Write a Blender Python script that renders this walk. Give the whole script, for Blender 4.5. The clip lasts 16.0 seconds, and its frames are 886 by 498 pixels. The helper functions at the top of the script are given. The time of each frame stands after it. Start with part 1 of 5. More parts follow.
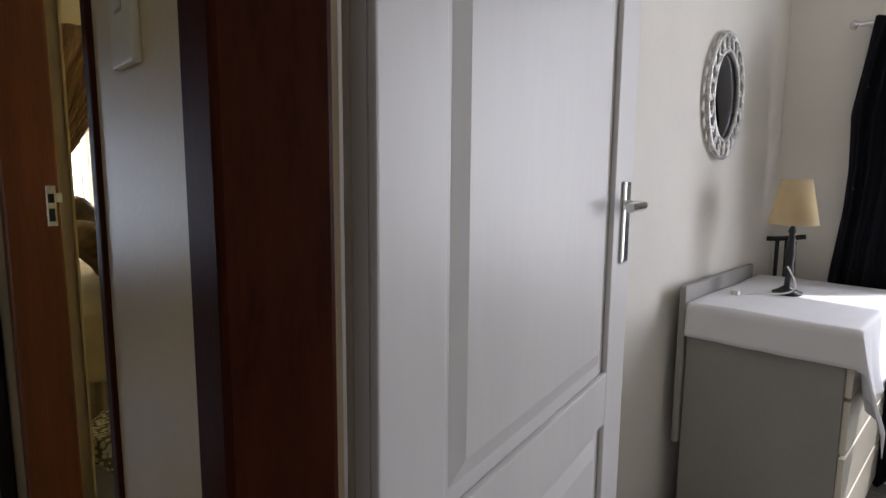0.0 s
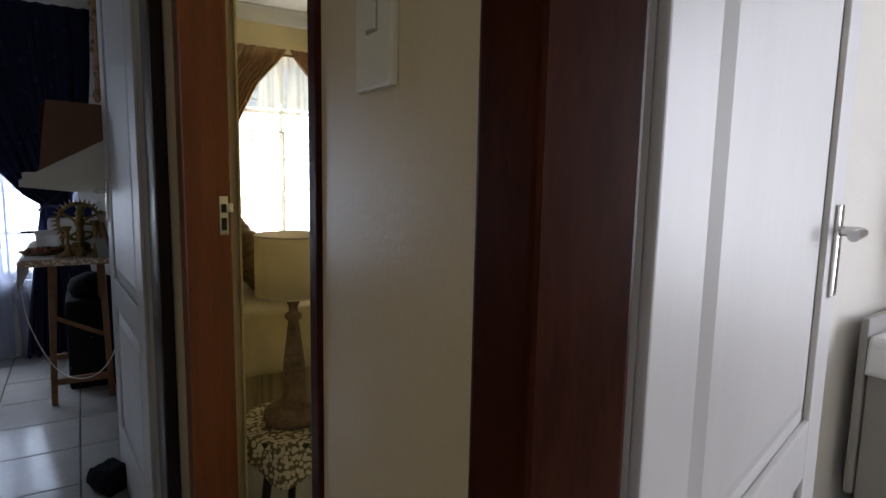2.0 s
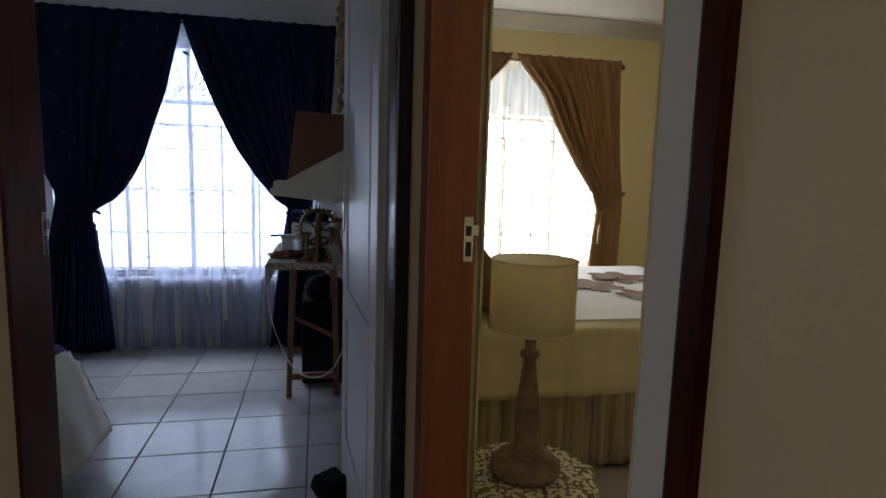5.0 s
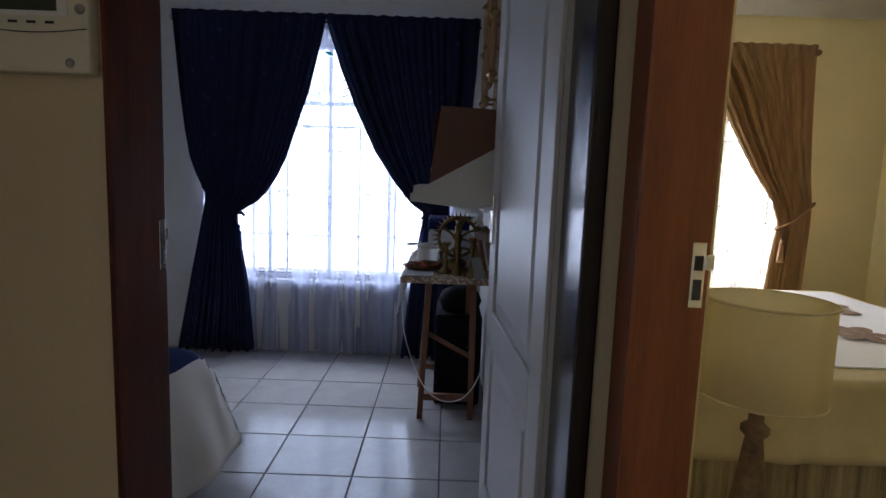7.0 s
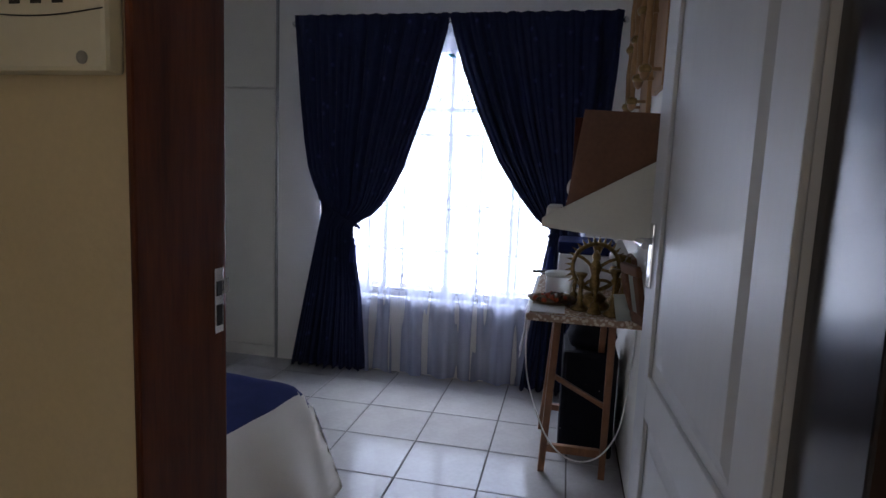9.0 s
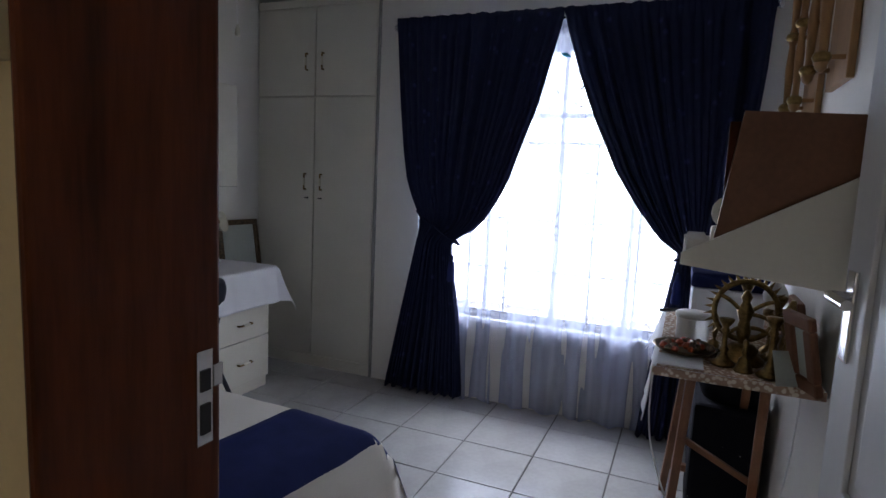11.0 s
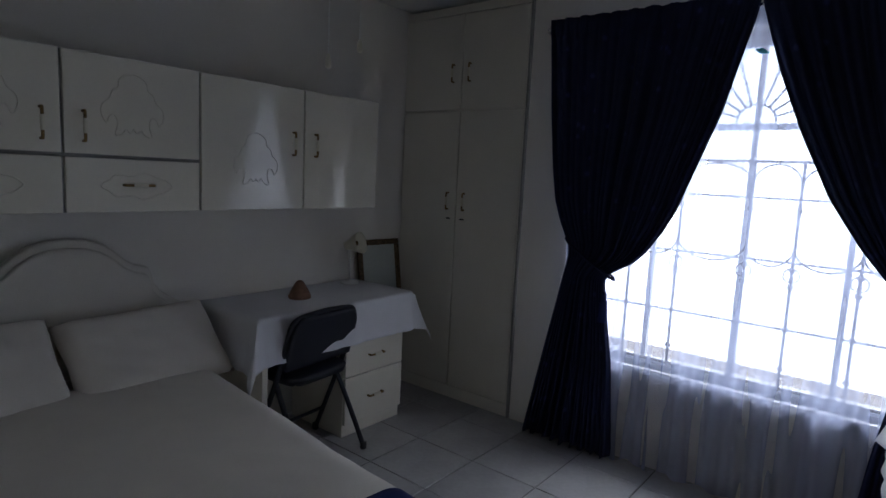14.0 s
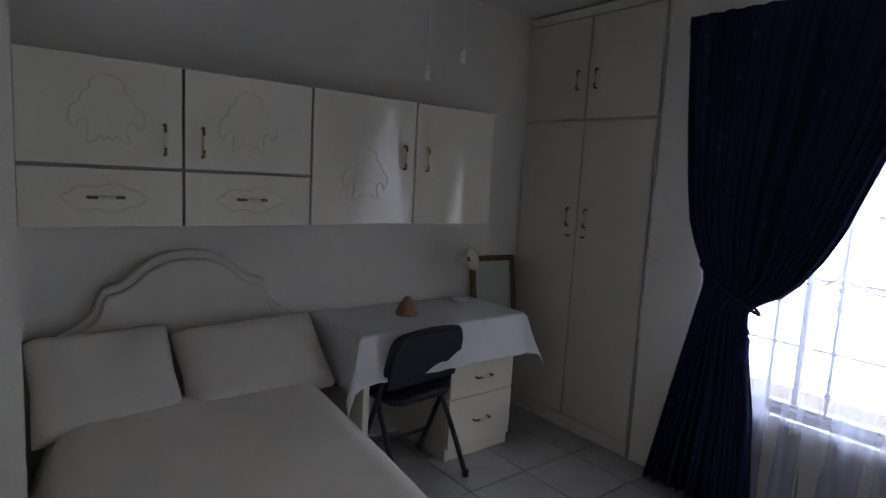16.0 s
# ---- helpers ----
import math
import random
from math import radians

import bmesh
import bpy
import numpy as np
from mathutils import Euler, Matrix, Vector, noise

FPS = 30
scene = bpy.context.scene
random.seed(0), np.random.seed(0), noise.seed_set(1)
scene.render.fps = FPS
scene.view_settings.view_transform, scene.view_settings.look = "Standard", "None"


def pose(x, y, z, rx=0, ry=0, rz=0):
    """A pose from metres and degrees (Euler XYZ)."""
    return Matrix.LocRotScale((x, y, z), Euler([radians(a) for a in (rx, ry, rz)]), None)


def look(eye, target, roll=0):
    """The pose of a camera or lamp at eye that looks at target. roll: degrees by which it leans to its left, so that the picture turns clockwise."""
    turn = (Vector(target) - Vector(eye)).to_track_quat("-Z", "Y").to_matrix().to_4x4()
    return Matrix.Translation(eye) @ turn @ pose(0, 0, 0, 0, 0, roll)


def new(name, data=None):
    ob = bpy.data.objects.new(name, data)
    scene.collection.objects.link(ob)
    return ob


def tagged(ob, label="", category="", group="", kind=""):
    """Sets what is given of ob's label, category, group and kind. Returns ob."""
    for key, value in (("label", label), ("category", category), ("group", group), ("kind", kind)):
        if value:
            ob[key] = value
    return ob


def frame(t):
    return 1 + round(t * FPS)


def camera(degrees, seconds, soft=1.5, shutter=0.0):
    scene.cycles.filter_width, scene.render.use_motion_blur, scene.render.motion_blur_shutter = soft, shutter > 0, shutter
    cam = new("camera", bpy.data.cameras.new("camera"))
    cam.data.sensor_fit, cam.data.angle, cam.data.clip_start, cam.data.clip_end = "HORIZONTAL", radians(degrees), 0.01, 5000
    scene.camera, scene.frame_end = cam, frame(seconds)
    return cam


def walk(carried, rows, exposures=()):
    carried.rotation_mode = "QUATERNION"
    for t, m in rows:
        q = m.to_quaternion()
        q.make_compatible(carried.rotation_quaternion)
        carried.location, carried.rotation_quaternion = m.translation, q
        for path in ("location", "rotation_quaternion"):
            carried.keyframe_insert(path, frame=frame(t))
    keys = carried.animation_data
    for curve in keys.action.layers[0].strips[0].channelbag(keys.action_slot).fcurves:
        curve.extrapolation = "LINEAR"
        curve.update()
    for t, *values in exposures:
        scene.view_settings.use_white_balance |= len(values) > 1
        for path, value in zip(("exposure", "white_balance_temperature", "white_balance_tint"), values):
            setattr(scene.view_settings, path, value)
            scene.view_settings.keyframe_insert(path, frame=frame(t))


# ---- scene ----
cam = camera(74.8, 16.0)
PATH = [
    (0, (-0.289, 0.03, 1.201), (-1.768, 1.348, 0.933), 0.5),
    (0.5, (-0.323, 0.015, 1.208), (-1.856, 1.271, 0.939), 0.6),
    (1, (-0.362, -0.005, 1.211), (-1.94, 1.195, 0.946), 0.7),
    (1.5, (-0.39, -0.027, 1.215), (-2.014, 1.11, 0.951), 0.8),
    (2, (-0.418, -0.049, 1.22), (-2.099, 1.004, 0.967), 1.1),
    (2.5, (-0.473, -0.057, 1.229), (-2.218, 0.887, 0.974), 1.2),
    (3, (-0.508, -0.068, 1.234), (-2.302, 0.78, 0.979), 1.2),
    (3.5, (-0.556, -0.066, 1.239), (-2.39, 0.689, 0.982), 1.3),
    (4, (-0.615, -0.059, 1.248), (-2.486, 0.6, 0.99), 1.3),
    (6.5, (-0.979, -0.08, 1.234), (-2.962, -0.006, 0.981), 2.2),
    (7, (-1.082, -0.114, 1.241), (-3.066, -0.121, 0.986), 2.1),
    (7.5, (-1.166, -0.14, 1.243), (-3.149, -0.223, 0.993), 2.2),
    (8, (-1.248, -0.163, 1.262), (-3.225, -0.327, 1.011), 2.2),
    (8.5, (-1.348, -0.178, 1.272), (-3.311, -0.469, 1.022), 2.3),
    (9, (-1.444, -0.175, 1.279), (-3.385, -0.585, 1.027), 2.4),
    (9.5, (-1.525, -0.174, 1.285), (-3.443, -0.686, 1.034), 2.5),
    (12, (-1.903, -0.285, 1.345), (-3.655, -1.218, 1.099), 2.6),
    (12.5, (-1.963, -0.29, 1.367), (-3.662, -1.315, 1.117), 2.6),
    (13, (-2.011, -0.301, 1.378), (-3.658, -1.408, 1.126), 2.7),
    (13.5, (-2.071, -0.318, 1.395), (-3.67, -1.492, 1.138), 2.7),
    (14, (-2.135, -0.335, 1.405), (-3.683, -1.576, 1.15), 2.8),
    (14.5, (-2.195, -0.353, 1.416), (-3.678, -1.672, 1.163), 2.9),
    (15, (-2.243, -0.37, 1.422), (-3.652, -1.766, 1.168), 2.9),
    (15.5, (-2.284, -0.376, 1.43), (-3.605, -1.857, 1.179), 3.0),
    (16, (-2.325, -0.383, 1.443), (-3.552, -1.943, 1.191), 3.1),
]
EXPOSURES = [(0, -0.1, 6050, 13), (1.5, 0.1, 6000, 13), (2.5, 0.3, 5800, 13), (3.5, 0.12, 5600, 12), (4, 0.1, 5650, 13), (7, 0.5, 5650, 17), (8, 0.8, 5750, 18), (9.5, 0.9, 5950, 18), (12, 0.9, 6050, 15), (12.5, 0.65, 6050, 15), (14.5, -0.1, 6000, 15), (16, 0.45, 6350, 16)]
walk(cam, [(t, look(eye, target, roll)) for t, eye, target, roll in PATH], EXPOSURES)
# end of walk

# ---- world and light ----
def build_world():
    w = bpy.data.worlds.new("world")
    scene.world = w
    w.use_nodes = True
    nt = w.node_tree
    sky = nt.nodes.new("ShaderNodeTexSky")
    sky.sky_type = "NISHITA"
    sky.sun_disc = False
    sky.sun_elevation = radians(52)
    sky.sun_rotation = radians(50)
    nt.links.new(sky.outputs[0], nt.nodes["Background"].inputs[0])
    nt.nodes["Background"].inputs[1].default_value = 0.12


build_world()
sun = new("sun", bpy.data.lights.new("sun", "SUN"))
sun.data.energy, sun.data.angle, sun.data.color = 4.0, radians(0.5), (1, 0.95, 0.88)
sun.matrix_world = look((7, 6, 12), (0, 0, 0))


def area(name, eye, target, w, h, watts, col):
    l = bpy.data.lights.new(name, "AREA")
    l.shape, l.size, l.size_y, l.energy, l.color = "RECTANGLE", w, h, watts, col
    o = new(name, l)
    o.matrix_world = look(eye, target)
    return o


area("blue_window_light", (-5.4, -0.92, 1.3), (0, -0.92, 1.3), 2.1, 1.6, 37, (0.83, 0.92, 1.0))
area("blue_sky_light", (-6.3, -0.92, 3.0), (-4.3, -0.92, 0.6), 3.0, 1.5, 180, (0.92, 0.96, 1.0))
area("yellow_window_light", (-5.45, 1.33, 1.14), (0, 1.33, 1.14), 2.0, 1.22, 62, (1.0, 0.95, 0.8))
area("side_window_light", (-0.05, 2.98, 1.35), (-0.05, 0, 1.35), 0.9, 1.3, 35, (1.0, 0.98, 1.0))
# Unseen fill lamp, added to brighten the cream hall wall.
area("hall_fill_light", (0.75, -1.16, 1.3), (0.75, 0, 1.25), 0.8, 1.8, 2.0, (1.0, 0.95, 0.85))


# ---- materials ----
def mat(name, col, rough=0.6, metal=0.0, var=0.12, scale=8.0, fine=90.0, bump=0.08, spec=0.5, col2=None, stretch=(1, 1, 1), coat=0.0):
    """A surface with colour variation at two scales and fine relief."""
    m = bpy.data.materials.new(name)
    m.use_nodes = True
    nt = m.node_tree
    N, L = nt.nodes, nt.links
    b = N["Principled BSDF"]
    b.inputs["Roughness"].default_value = rough
    b.inputs["Metallic"].default_value = metal
    b.inputs["Specular IOR Level"].default_value = spec
    b.inputs["Coat Weight"].default_value = coat
    tc = N.new("ShaderNodeTexCoord")
    mp = N.new("ShaderNodeMapping")
    mp.inputs["Scale"].default_value = stretch
    L.new(tc.outputs["Object"], mp.inputs[0])
    n1, n2 = N.new("ShaderNodeTexNoise"), N.new("ShaderNodeTexNoise")
    n1.inputs["Scale"].default_value, n1.inputs["Detail"].default_value = scale, 4
    n2.inputs["Scale"].default_value, n2.inputs["Detail"].default_value = fine, 3
    L.new(mp.outputs[0], n1.inputs["Vector"])
    L.new(mp.outputs[0], n2.inputs["Vector"])
    mx = N.new("ShaderNodeMix")
    mx.data_type = "FLOAT"
    mx.inputs[0].default_value = 0.35
    L.new(n1.outputs[0], mx.inputs[2])
    L.new(n2.outputs[0], mx.inputs[3])
    ramp = N.new("ShaderNodeValToRGB")
    c2 = col2 or tuple(c * (1 - 2.2 * var) for c in col)
    ramp.color_ramp.elements[0].position, ramp.color_ramp.elements[0].color = 0.33, (*c2, 1)
    ramp.color_ramp.elements[1].position, ramp.color_ramp.elements[1].color = 0.66, (*col, 1)
    L.new(mx.outputs[0], ramp.inputs[0])
    L.new(ramp.outputs[0], b.inputs["Base Color"])
    bp = N.new("ShaderNodeBump")
    bp.inputs["Strength"].default_value, bp.inputs["Distance"].default_value = bump, 0.01
    L.new(mx.outputs[0], bp.inputs["Height"])
    L.new(bp.outputs[0], b.inputs["Normal"])
    return m


def add_random(m, amount):
    """Vary the brightness from object to object."""
    nt = m.node_tree
    b = nt.nodes["Principled BSDF"]
    src = b.inputs["Base Color"].links[0].from_socket
    info, hsv, mr = nt.nodes.new("ShaderNodeObjectInfo"), nt.nodes.new("ShaderNodeHueSaturation"), nt.nodes.new("ShaderNodeMapRange")
    mr.inputs[3].default_value, mr.inputs[4].default_value = 1 - amount, 1 + amount
    nt.links.new(info.outputs["Random"], mr.inputs[0])
    nt.links.new(mr.outputs[0], hsv.inputs["Value"])
    nt.links.new(src, hsv.inputs["Color"])
    nt.links.new(hsv.outputs[0], b.inputs["Base Color"])
    return m


def sheer(name, col, clear, weave=700):
    """Sheer curtain cloth: partly clear, partly diffusing."""
    m = bpy.data.materials.new(name)
    m.use_nodes = True
    nt = m.node_tree
    N, L = nt.nodes, nt.links
    N.remove(N["Principled BSDF"])
    tr, tl, df = N.new("ShaderNodeBsdfTransparent"), N.new("ShaderNodeBsdfTranslucent"), N.new("ShaderNodeBsdfDiffuse")
    tl.inputs[0].default_value = df.inputs[0].default_value = (*col, 1)
    a, b = N.new("ShaderNodeMixShader"), N.new("ShaderNodeMixShader")
    a.inputs[0].default_value = 0.5
    L.new(tl.outputs[0], a.inputs[1])
    L.new(df.outputs[0], a.inputs[2])
    tc, n = N.new("ShaderNodeTexCoord"), N.new("ShaderNodeTexNoise")
    n.inputs["Scale"].default_value = 15
    n.inputs["Detail"].default_value = 1.0
    mp = N.new("ShaderNodeMapping")
    mp.inputs["Scale"].default_value = (1, 1, 0.06)
    L.new(tc.outputs["Object"], mp.inputs[0])
    mr = N.new("ShaderNodeMapRange")
    mr.inputs[3].default_value, mr.inputs[4].default_value = min(0.92, clear * 1.35), clear * 0.5
    L.new(mp.outputs[0], n.inputs["Vector"])
    mr.inputs[1].default_value, mr.inputs[2].default_value = 0.35, 0.65
    L.new(n.outputs[0], mr.inputs[0])
    L.new(mr.outputs[0], b.inputs[0])
    L.new(a.outputs[0], b.inputs[1])
    L.new(tr.outputs[0], b.inputs[2])
    L.new(b.outputs[0], N["Material Output"].inputs[0])
    return m


def spotted(name, col, col2, scale, lo=0.12, hi=0.2, rough=0.9):
    """Cloth with small woven motifs."""
    m = mat(name, col, rough, var=0.1, scale=20, fine=300, bump=0.1, spec=0.15)
    nt = m.node_tree
    b = nt.nodes["Principled BSDF"]
    src = b.inputs["Base Color"].links[0].from_socket
    tc, v, r, mx = nt.nodes.new("ShaderNodeTexCoord"), nt.nodes.new("ShaderNodeTexVoronoi"), nt.nodes.new("ShaderNodeValToRGB"), nt.nodes.new("ShaderNodeMix")
    v.inputs["Scale"].default_value = scale
    r.color_ramp.elements[0].position, r.color_ramp.elements[0].color = lo, (1, 1, 1, 1)
    r.color_ramp.elements[1].position, r.color_ramp.elements[1].color = hi, (0, 0, 0, 1)
    mx.data_type = "RGBA"
    nt.links.new(tc.outputs["Object"], v.inputs["Vector"])
    nt.links.new(v.outputs["Distance"], r.inputs[0])
    nt.links.new(r.outputs[0], mx.inputs[0])
    nt.links.new(src, mx.inputs[6])
    mx.inputs[7].default_value = (*col2, 1)
    nt.links.new(mx.outputs[2], b.inputs["Base Color"])
    return m


M = dict(
    white_wall=mat("white_wall_paint", (0.81, 0.78, 0.715), 0.75, var=0.04, scale=2.5, fine=160, bump=0.12),
    cream_wall=mat("cream_wall_paint", (0.68, 0.57, 0.37), 0.33, var=0.05, scale=3, fine=120, bump=0.12),
    yellow_wall=mat("yellow_wall_paint", (0.76, 0.655, 0.36), 0.75, var=0.04, scale=2.5, fine=140, bump=0.1),
    ceiling=mat("ceiling_paint", (0.74, 0.73, 0.70), 0.85, var=0.04, scale=2, fine=120, bump=0.08),
    gloss_white=mat("white_door_enamel", (0.66, 0.65, 0.64), 0.42, var=0.03, scale=5, fine=60, bump=0.015, spec=0.32, stretch=(1, 1, 0.15)),
    laminate=mat("white_laminate", (0.78, 0.74, 0.63), 0.09, var=0.03, scale=4, fine=80, bump=0.01),
    ward_white=mat("white_wardrobe_paint", (0.73, 0.70, 0.61), 0.45, var=0.04, scale=3, fine=90, bump=0.04),
    headboard=mat("off_white_headboard_vinyl", (0.74, 0.70, 0.62), 0.5, var=0.05, scale=5, fine=140, bump=0.05),
    # Grey for small parts; behind cabinet doors it paints the gaps' shade.
    gap_grey=mat("gap_shade_and_plain_grey", (0.36, 0.35, 0.33), 0.6),
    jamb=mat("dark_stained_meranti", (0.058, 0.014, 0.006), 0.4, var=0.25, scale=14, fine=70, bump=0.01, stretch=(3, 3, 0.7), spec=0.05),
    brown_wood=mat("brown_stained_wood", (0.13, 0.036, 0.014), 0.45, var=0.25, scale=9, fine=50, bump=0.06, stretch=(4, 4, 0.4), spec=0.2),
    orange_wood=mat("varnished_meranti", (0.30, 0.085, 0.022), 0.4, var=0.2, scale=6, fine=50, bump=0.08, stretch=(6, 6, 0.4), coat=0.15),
    # Darker copy of the brown frame, with the jamb's shade in its colour.
    shaded_brown=mat("shaded_brown_gloss", (0.022, 0.012, 0.010), 0.2, var=0.2, scale=8, fine=60, bump=0.02, stretch=(4, 4, 0.5)),
    tile=add_random(mat("glazed_floor_tile", (0.42, 0.41, 0.40), 0.13, var=0.08, scale=7, fine=45, bump=0.02), 0.05),
    grout=mat("dark_grout", (0.10, 0.09, 0.085), 0.9, fine=200),
    navy=spotted("navy_curtain_cloth", (0.020, 0.025, 0.068), (0.038, 0.048, 0.135), 11, 0.06, 0.2),
    black_cloth=spotted("black_curtain_cloth", (0.012, 0.012, 0.018), (0.35, 0.33, 0.3), 16, 0.03, 0.05),
    navy_plain=mat("navy_runner_cloth", (0.022, 0.030, 0.115), 0.9, scale=15, fine=300, bump=0.15, spec=0.1),
    gold=mat("gold_brown_curtain_cloth", (0.36, 0.20, 0.075), 0.55, var=0.2, scale=10, fine=200, bump=0.08, stretch=(3, 3, 0.3)),
    linen=mat("white_cotton_bedding", (0.73, 0.68, 0.61), 0.9, var=0.04, scale=6, fine=250, bump=0.12, spec=0.1),
    cloth=mat("white_table_cloth", (0.78, 0.78, 0.80), 0.9, var=0.03, scale=6, fine=300, bump=0.1, spec=0.1),
    cream_bed=mat("cream_bedspread", (0.66, 0.56, 0.34), 0.9, var=0.08, scale=8, fine=200, bump=0.15, spec=0.1),
    skirt=mat("striped_bed_valance", (0.55, 0.45, 0.28), 0.9, var=0.3, scale=5, fine=60, bump=0.1, stretch=(4, 9, 0.1), spec=0.1),
    pillow_brown=mat("brown_striped_cushion", (0.30, 0.20, 0.10), 0.85, var=0.3, scale=8, fine=120, bump=0.1, stretch=(1, 5, 1), spec=0.1),
    lace=sheer("white_lace", (0.46, 0.50, 0.66), 0.5),
    lace_warm=sheer("cream_lace", (0.70, 0.66, 0.54), 0.55),
    chrome=mat("polished_chrome", (0.72, 0.72, 0.72), 0.14, 1.0, var=0.02, bump=0.0),
    brass=mat("aged_brass", (0.34, 0.225, 0.085), 0.36, 1.0, var=0.3, scale=30, fine=120, bump=0.08),
    silver=mat("antiqued_silver", (0.78, 0.77, 0.74), 0.42, 1.0, var=0.3, scale=40, fine=150, bump=0.1),
    # Tinted dark: a dim reflection is put into the glass colour.
    mirror=mat("dark_reflection_mirror", (0.22, 0.23, 0.27), 0.02, 1.0, var=0.0, bump=0.0),
    black=mat("black_metal", (0.015, 0.015, 0.017), 0.4, var=0.1, scale=20),
    navy_vinyl=mat("dark_blue_vinyl", (0.010, 0.012, 0.024), 0.5, var=0.15, scale=25, fine=260, bump=0.08),
    shade_cream=sheer("cream_lampshade", (0.80, 0.68, 0.45), 0.12),
    shade_yellow=sheer("yellow_drum_shade", (0.86, 0.77, 0.50), 0.10),
    turned=mat("weathered_turned_wood", (0.26, 0.17, 0.09), 0.65, var=0.3, scale=25, fine=90, bump=0.2),
    table_wood=mat("varnished_pine", (0.26, 0.11, 0.045), 0.45, var=0.2, scale=8, fine=60, bump=0.06, stretch=(4, 4, 1)),
    board=mat("brown_board", (0.20, 0.085, 0.04), 0.55, var=0.15, scale=5, fine=80, bump=0.04),
    light_wood=mat("light_brown_wood", (0.36, 0.19, 0.07), 0.5, var=0.2, scale=10, fine=80, bump=0.06, stretch=(1, 1, 0.2)),
    doily=spotted("crocheted_cloth", (0.20, 0.16, 0.08), (0.66, 0.60, 0.40), 78, 0.5, 0.6),
    check=spotted("checked_edging", (0.42, 0.28, 0.20), (0.7, 0.62, 0.5), 70, 0.35, 0.5),
    plastic=mat("white_plastic", (0.76, 0.75, 0.71), 0.35, var=0.02, bump=0.01),
    cream_plastic=mat("cream_plastic", (0.72, 0.68, 0.54), 0.4, var=0.03, bump=0.02),
    lcd=mat("dark_display", (0.05, 0.06, 0.045), 0.2, var=0.05, bump=0.0),
    paint_iron=mat("white_painted_iron", (0.55, 0.55, 0.53), 0.5, var=0.1, scale=30),
    # White-painted iron; the bars' backlit darkness is put into the colour.
    backlit_bar_iron=mat("backlit_painted_iron", (0.16, 0.14, 0.12), 0.6, var=0.2, scale=30),
    orange=mat("orange_dried_petals", (0.48, 0.085, 0.02), 0.5, var=0.25, scale=30),
    terracotta=mat("terracotta", (0.36, 0.20, 0.13), 0.85, var=0.15, scale=30, bump=0.2),
    grey_side=mat("grey_painted_board", (0.33, 0.32, 0.30), 0.5, var=0.05, scale=4),
    gilt=mat("gilded_frame", (0.20, 0.13, 0.06), 0.45, 0.4, var=0.4, scale=60, fine=160, bump=0.3),
    picture=mat("pale_print", (0.50, 0.54, 0.50), 0.25, var=0.08, scale=3),
    rug=mat("brown_flower_motif", (0.30, 0.19, 0.12), 0.9, var=0.3, scale=40, bump=0.1),
    paving=mat("light_paving", (0.45, 0.42, 0.37), 0.9, var=0.15, scale=2, fine=30),
    outer_wall=mat("sunlit_garden_wall", (0.72, 0.66, 0.52), 0.9, var=0.06, scale=1, fine=20),
    fascia=mat("roof_fascia", (0.42, 0.27, 0.21), 0.7, var=0.1, scale=4),
    leaf=mat("leaf_green", (0.09, 0.12, 0.03), 0.6, var=0.4, scale=6),
    water_blue=mat("turquoise_enamel", (0.03, 0.35, 0.5), 0.4),
)
gl = bpy.data.materials.new("window_glass")
gl.use_nodes = True
gb = gl.node_tree.nodes["Principled BSDF"]
gb.inputs["Transmission Weight"].default_value, gb.inputs["Roughness"].default_value, gb.inputs["IOR"].default_value = 1.0, 0.0, 1.45
M["glass"] = gl
fg = bpy.data.materials.new("frosted_glass")
fg.use_nodes = True
fb = fg.node_tree.nodes["Principled BSDF"]
fb.inputs["Base Color"].default_value = (0.85, 0.85, 0.82, 1)
fb.inputs["Transmission Weight"].default_value, fb.inputs["Roughness"].default_value = 0.35, 0.35
M["frost"] = fg


# ---- mesh helpers ----
def add_box(bm, x0, x1, y0, y1, z0, z1, bevel=0.0):
    g = bmesh.ops.create_cube(bm, size=1.0)
    vs = g["verts"]
    for v in vs:
        v.co = Vector(((x0 + x1) / 2 + v.co.x * (x1 - x0), (y0 + y1) / 2 + v.co.y * (y1 - y0), (z0 + z1) / 2 + v.co.z * (z1 - z0)))
    if bevel:
        es = list({e for v in vs for e in v.link_edges})
        bmesh.ops.bevel(bm, geom=es, offset=bevel, segments=2, affect="EDGES", profile=0.6)


def finish(name, bm, m, parent=None, smooth=False):
    me = bpy.data.meshes.new(name)
    bmesh.ops.recalc_face_normals(bm, faces=bm.faces)
    bm.to_mesh(me)
    bm.free()
    if smooth:
        for p in me.polygons:
            p.use_smooth = True
    me.materials.append(M[m] if isinstance(m, str) else m)
    ob = new(name, me)
    if parent:
        ob.parent = parent
    return ob


def box(name, x0, x1, y0, y1, z0, z1, m, parent=None, bevel=0.004):
    bm = bmesh.new()
    add_box(bm, x0, x1, y0, y1, z0, z1, bevel)
    return finish(name, bm, m, parent)


def boxes(name, rows, m, parent=None, bevel=0.0):
    bm = bmesh.new()
    for r in rows:
        add_box(bm, *r, bevel)
    return finish(name, bm, m, parent)


def structure(ob, label, category):
    return tagged(ob, label, category, kind="structure")


def thing(name, loc, label, category, group="", turn=0):
    e = new(name)
    e.empty_display_size = 0.05
    e.matrix_basis = pose(*loc, 0, 0, turn)
    return tagged(e, label, category, group)


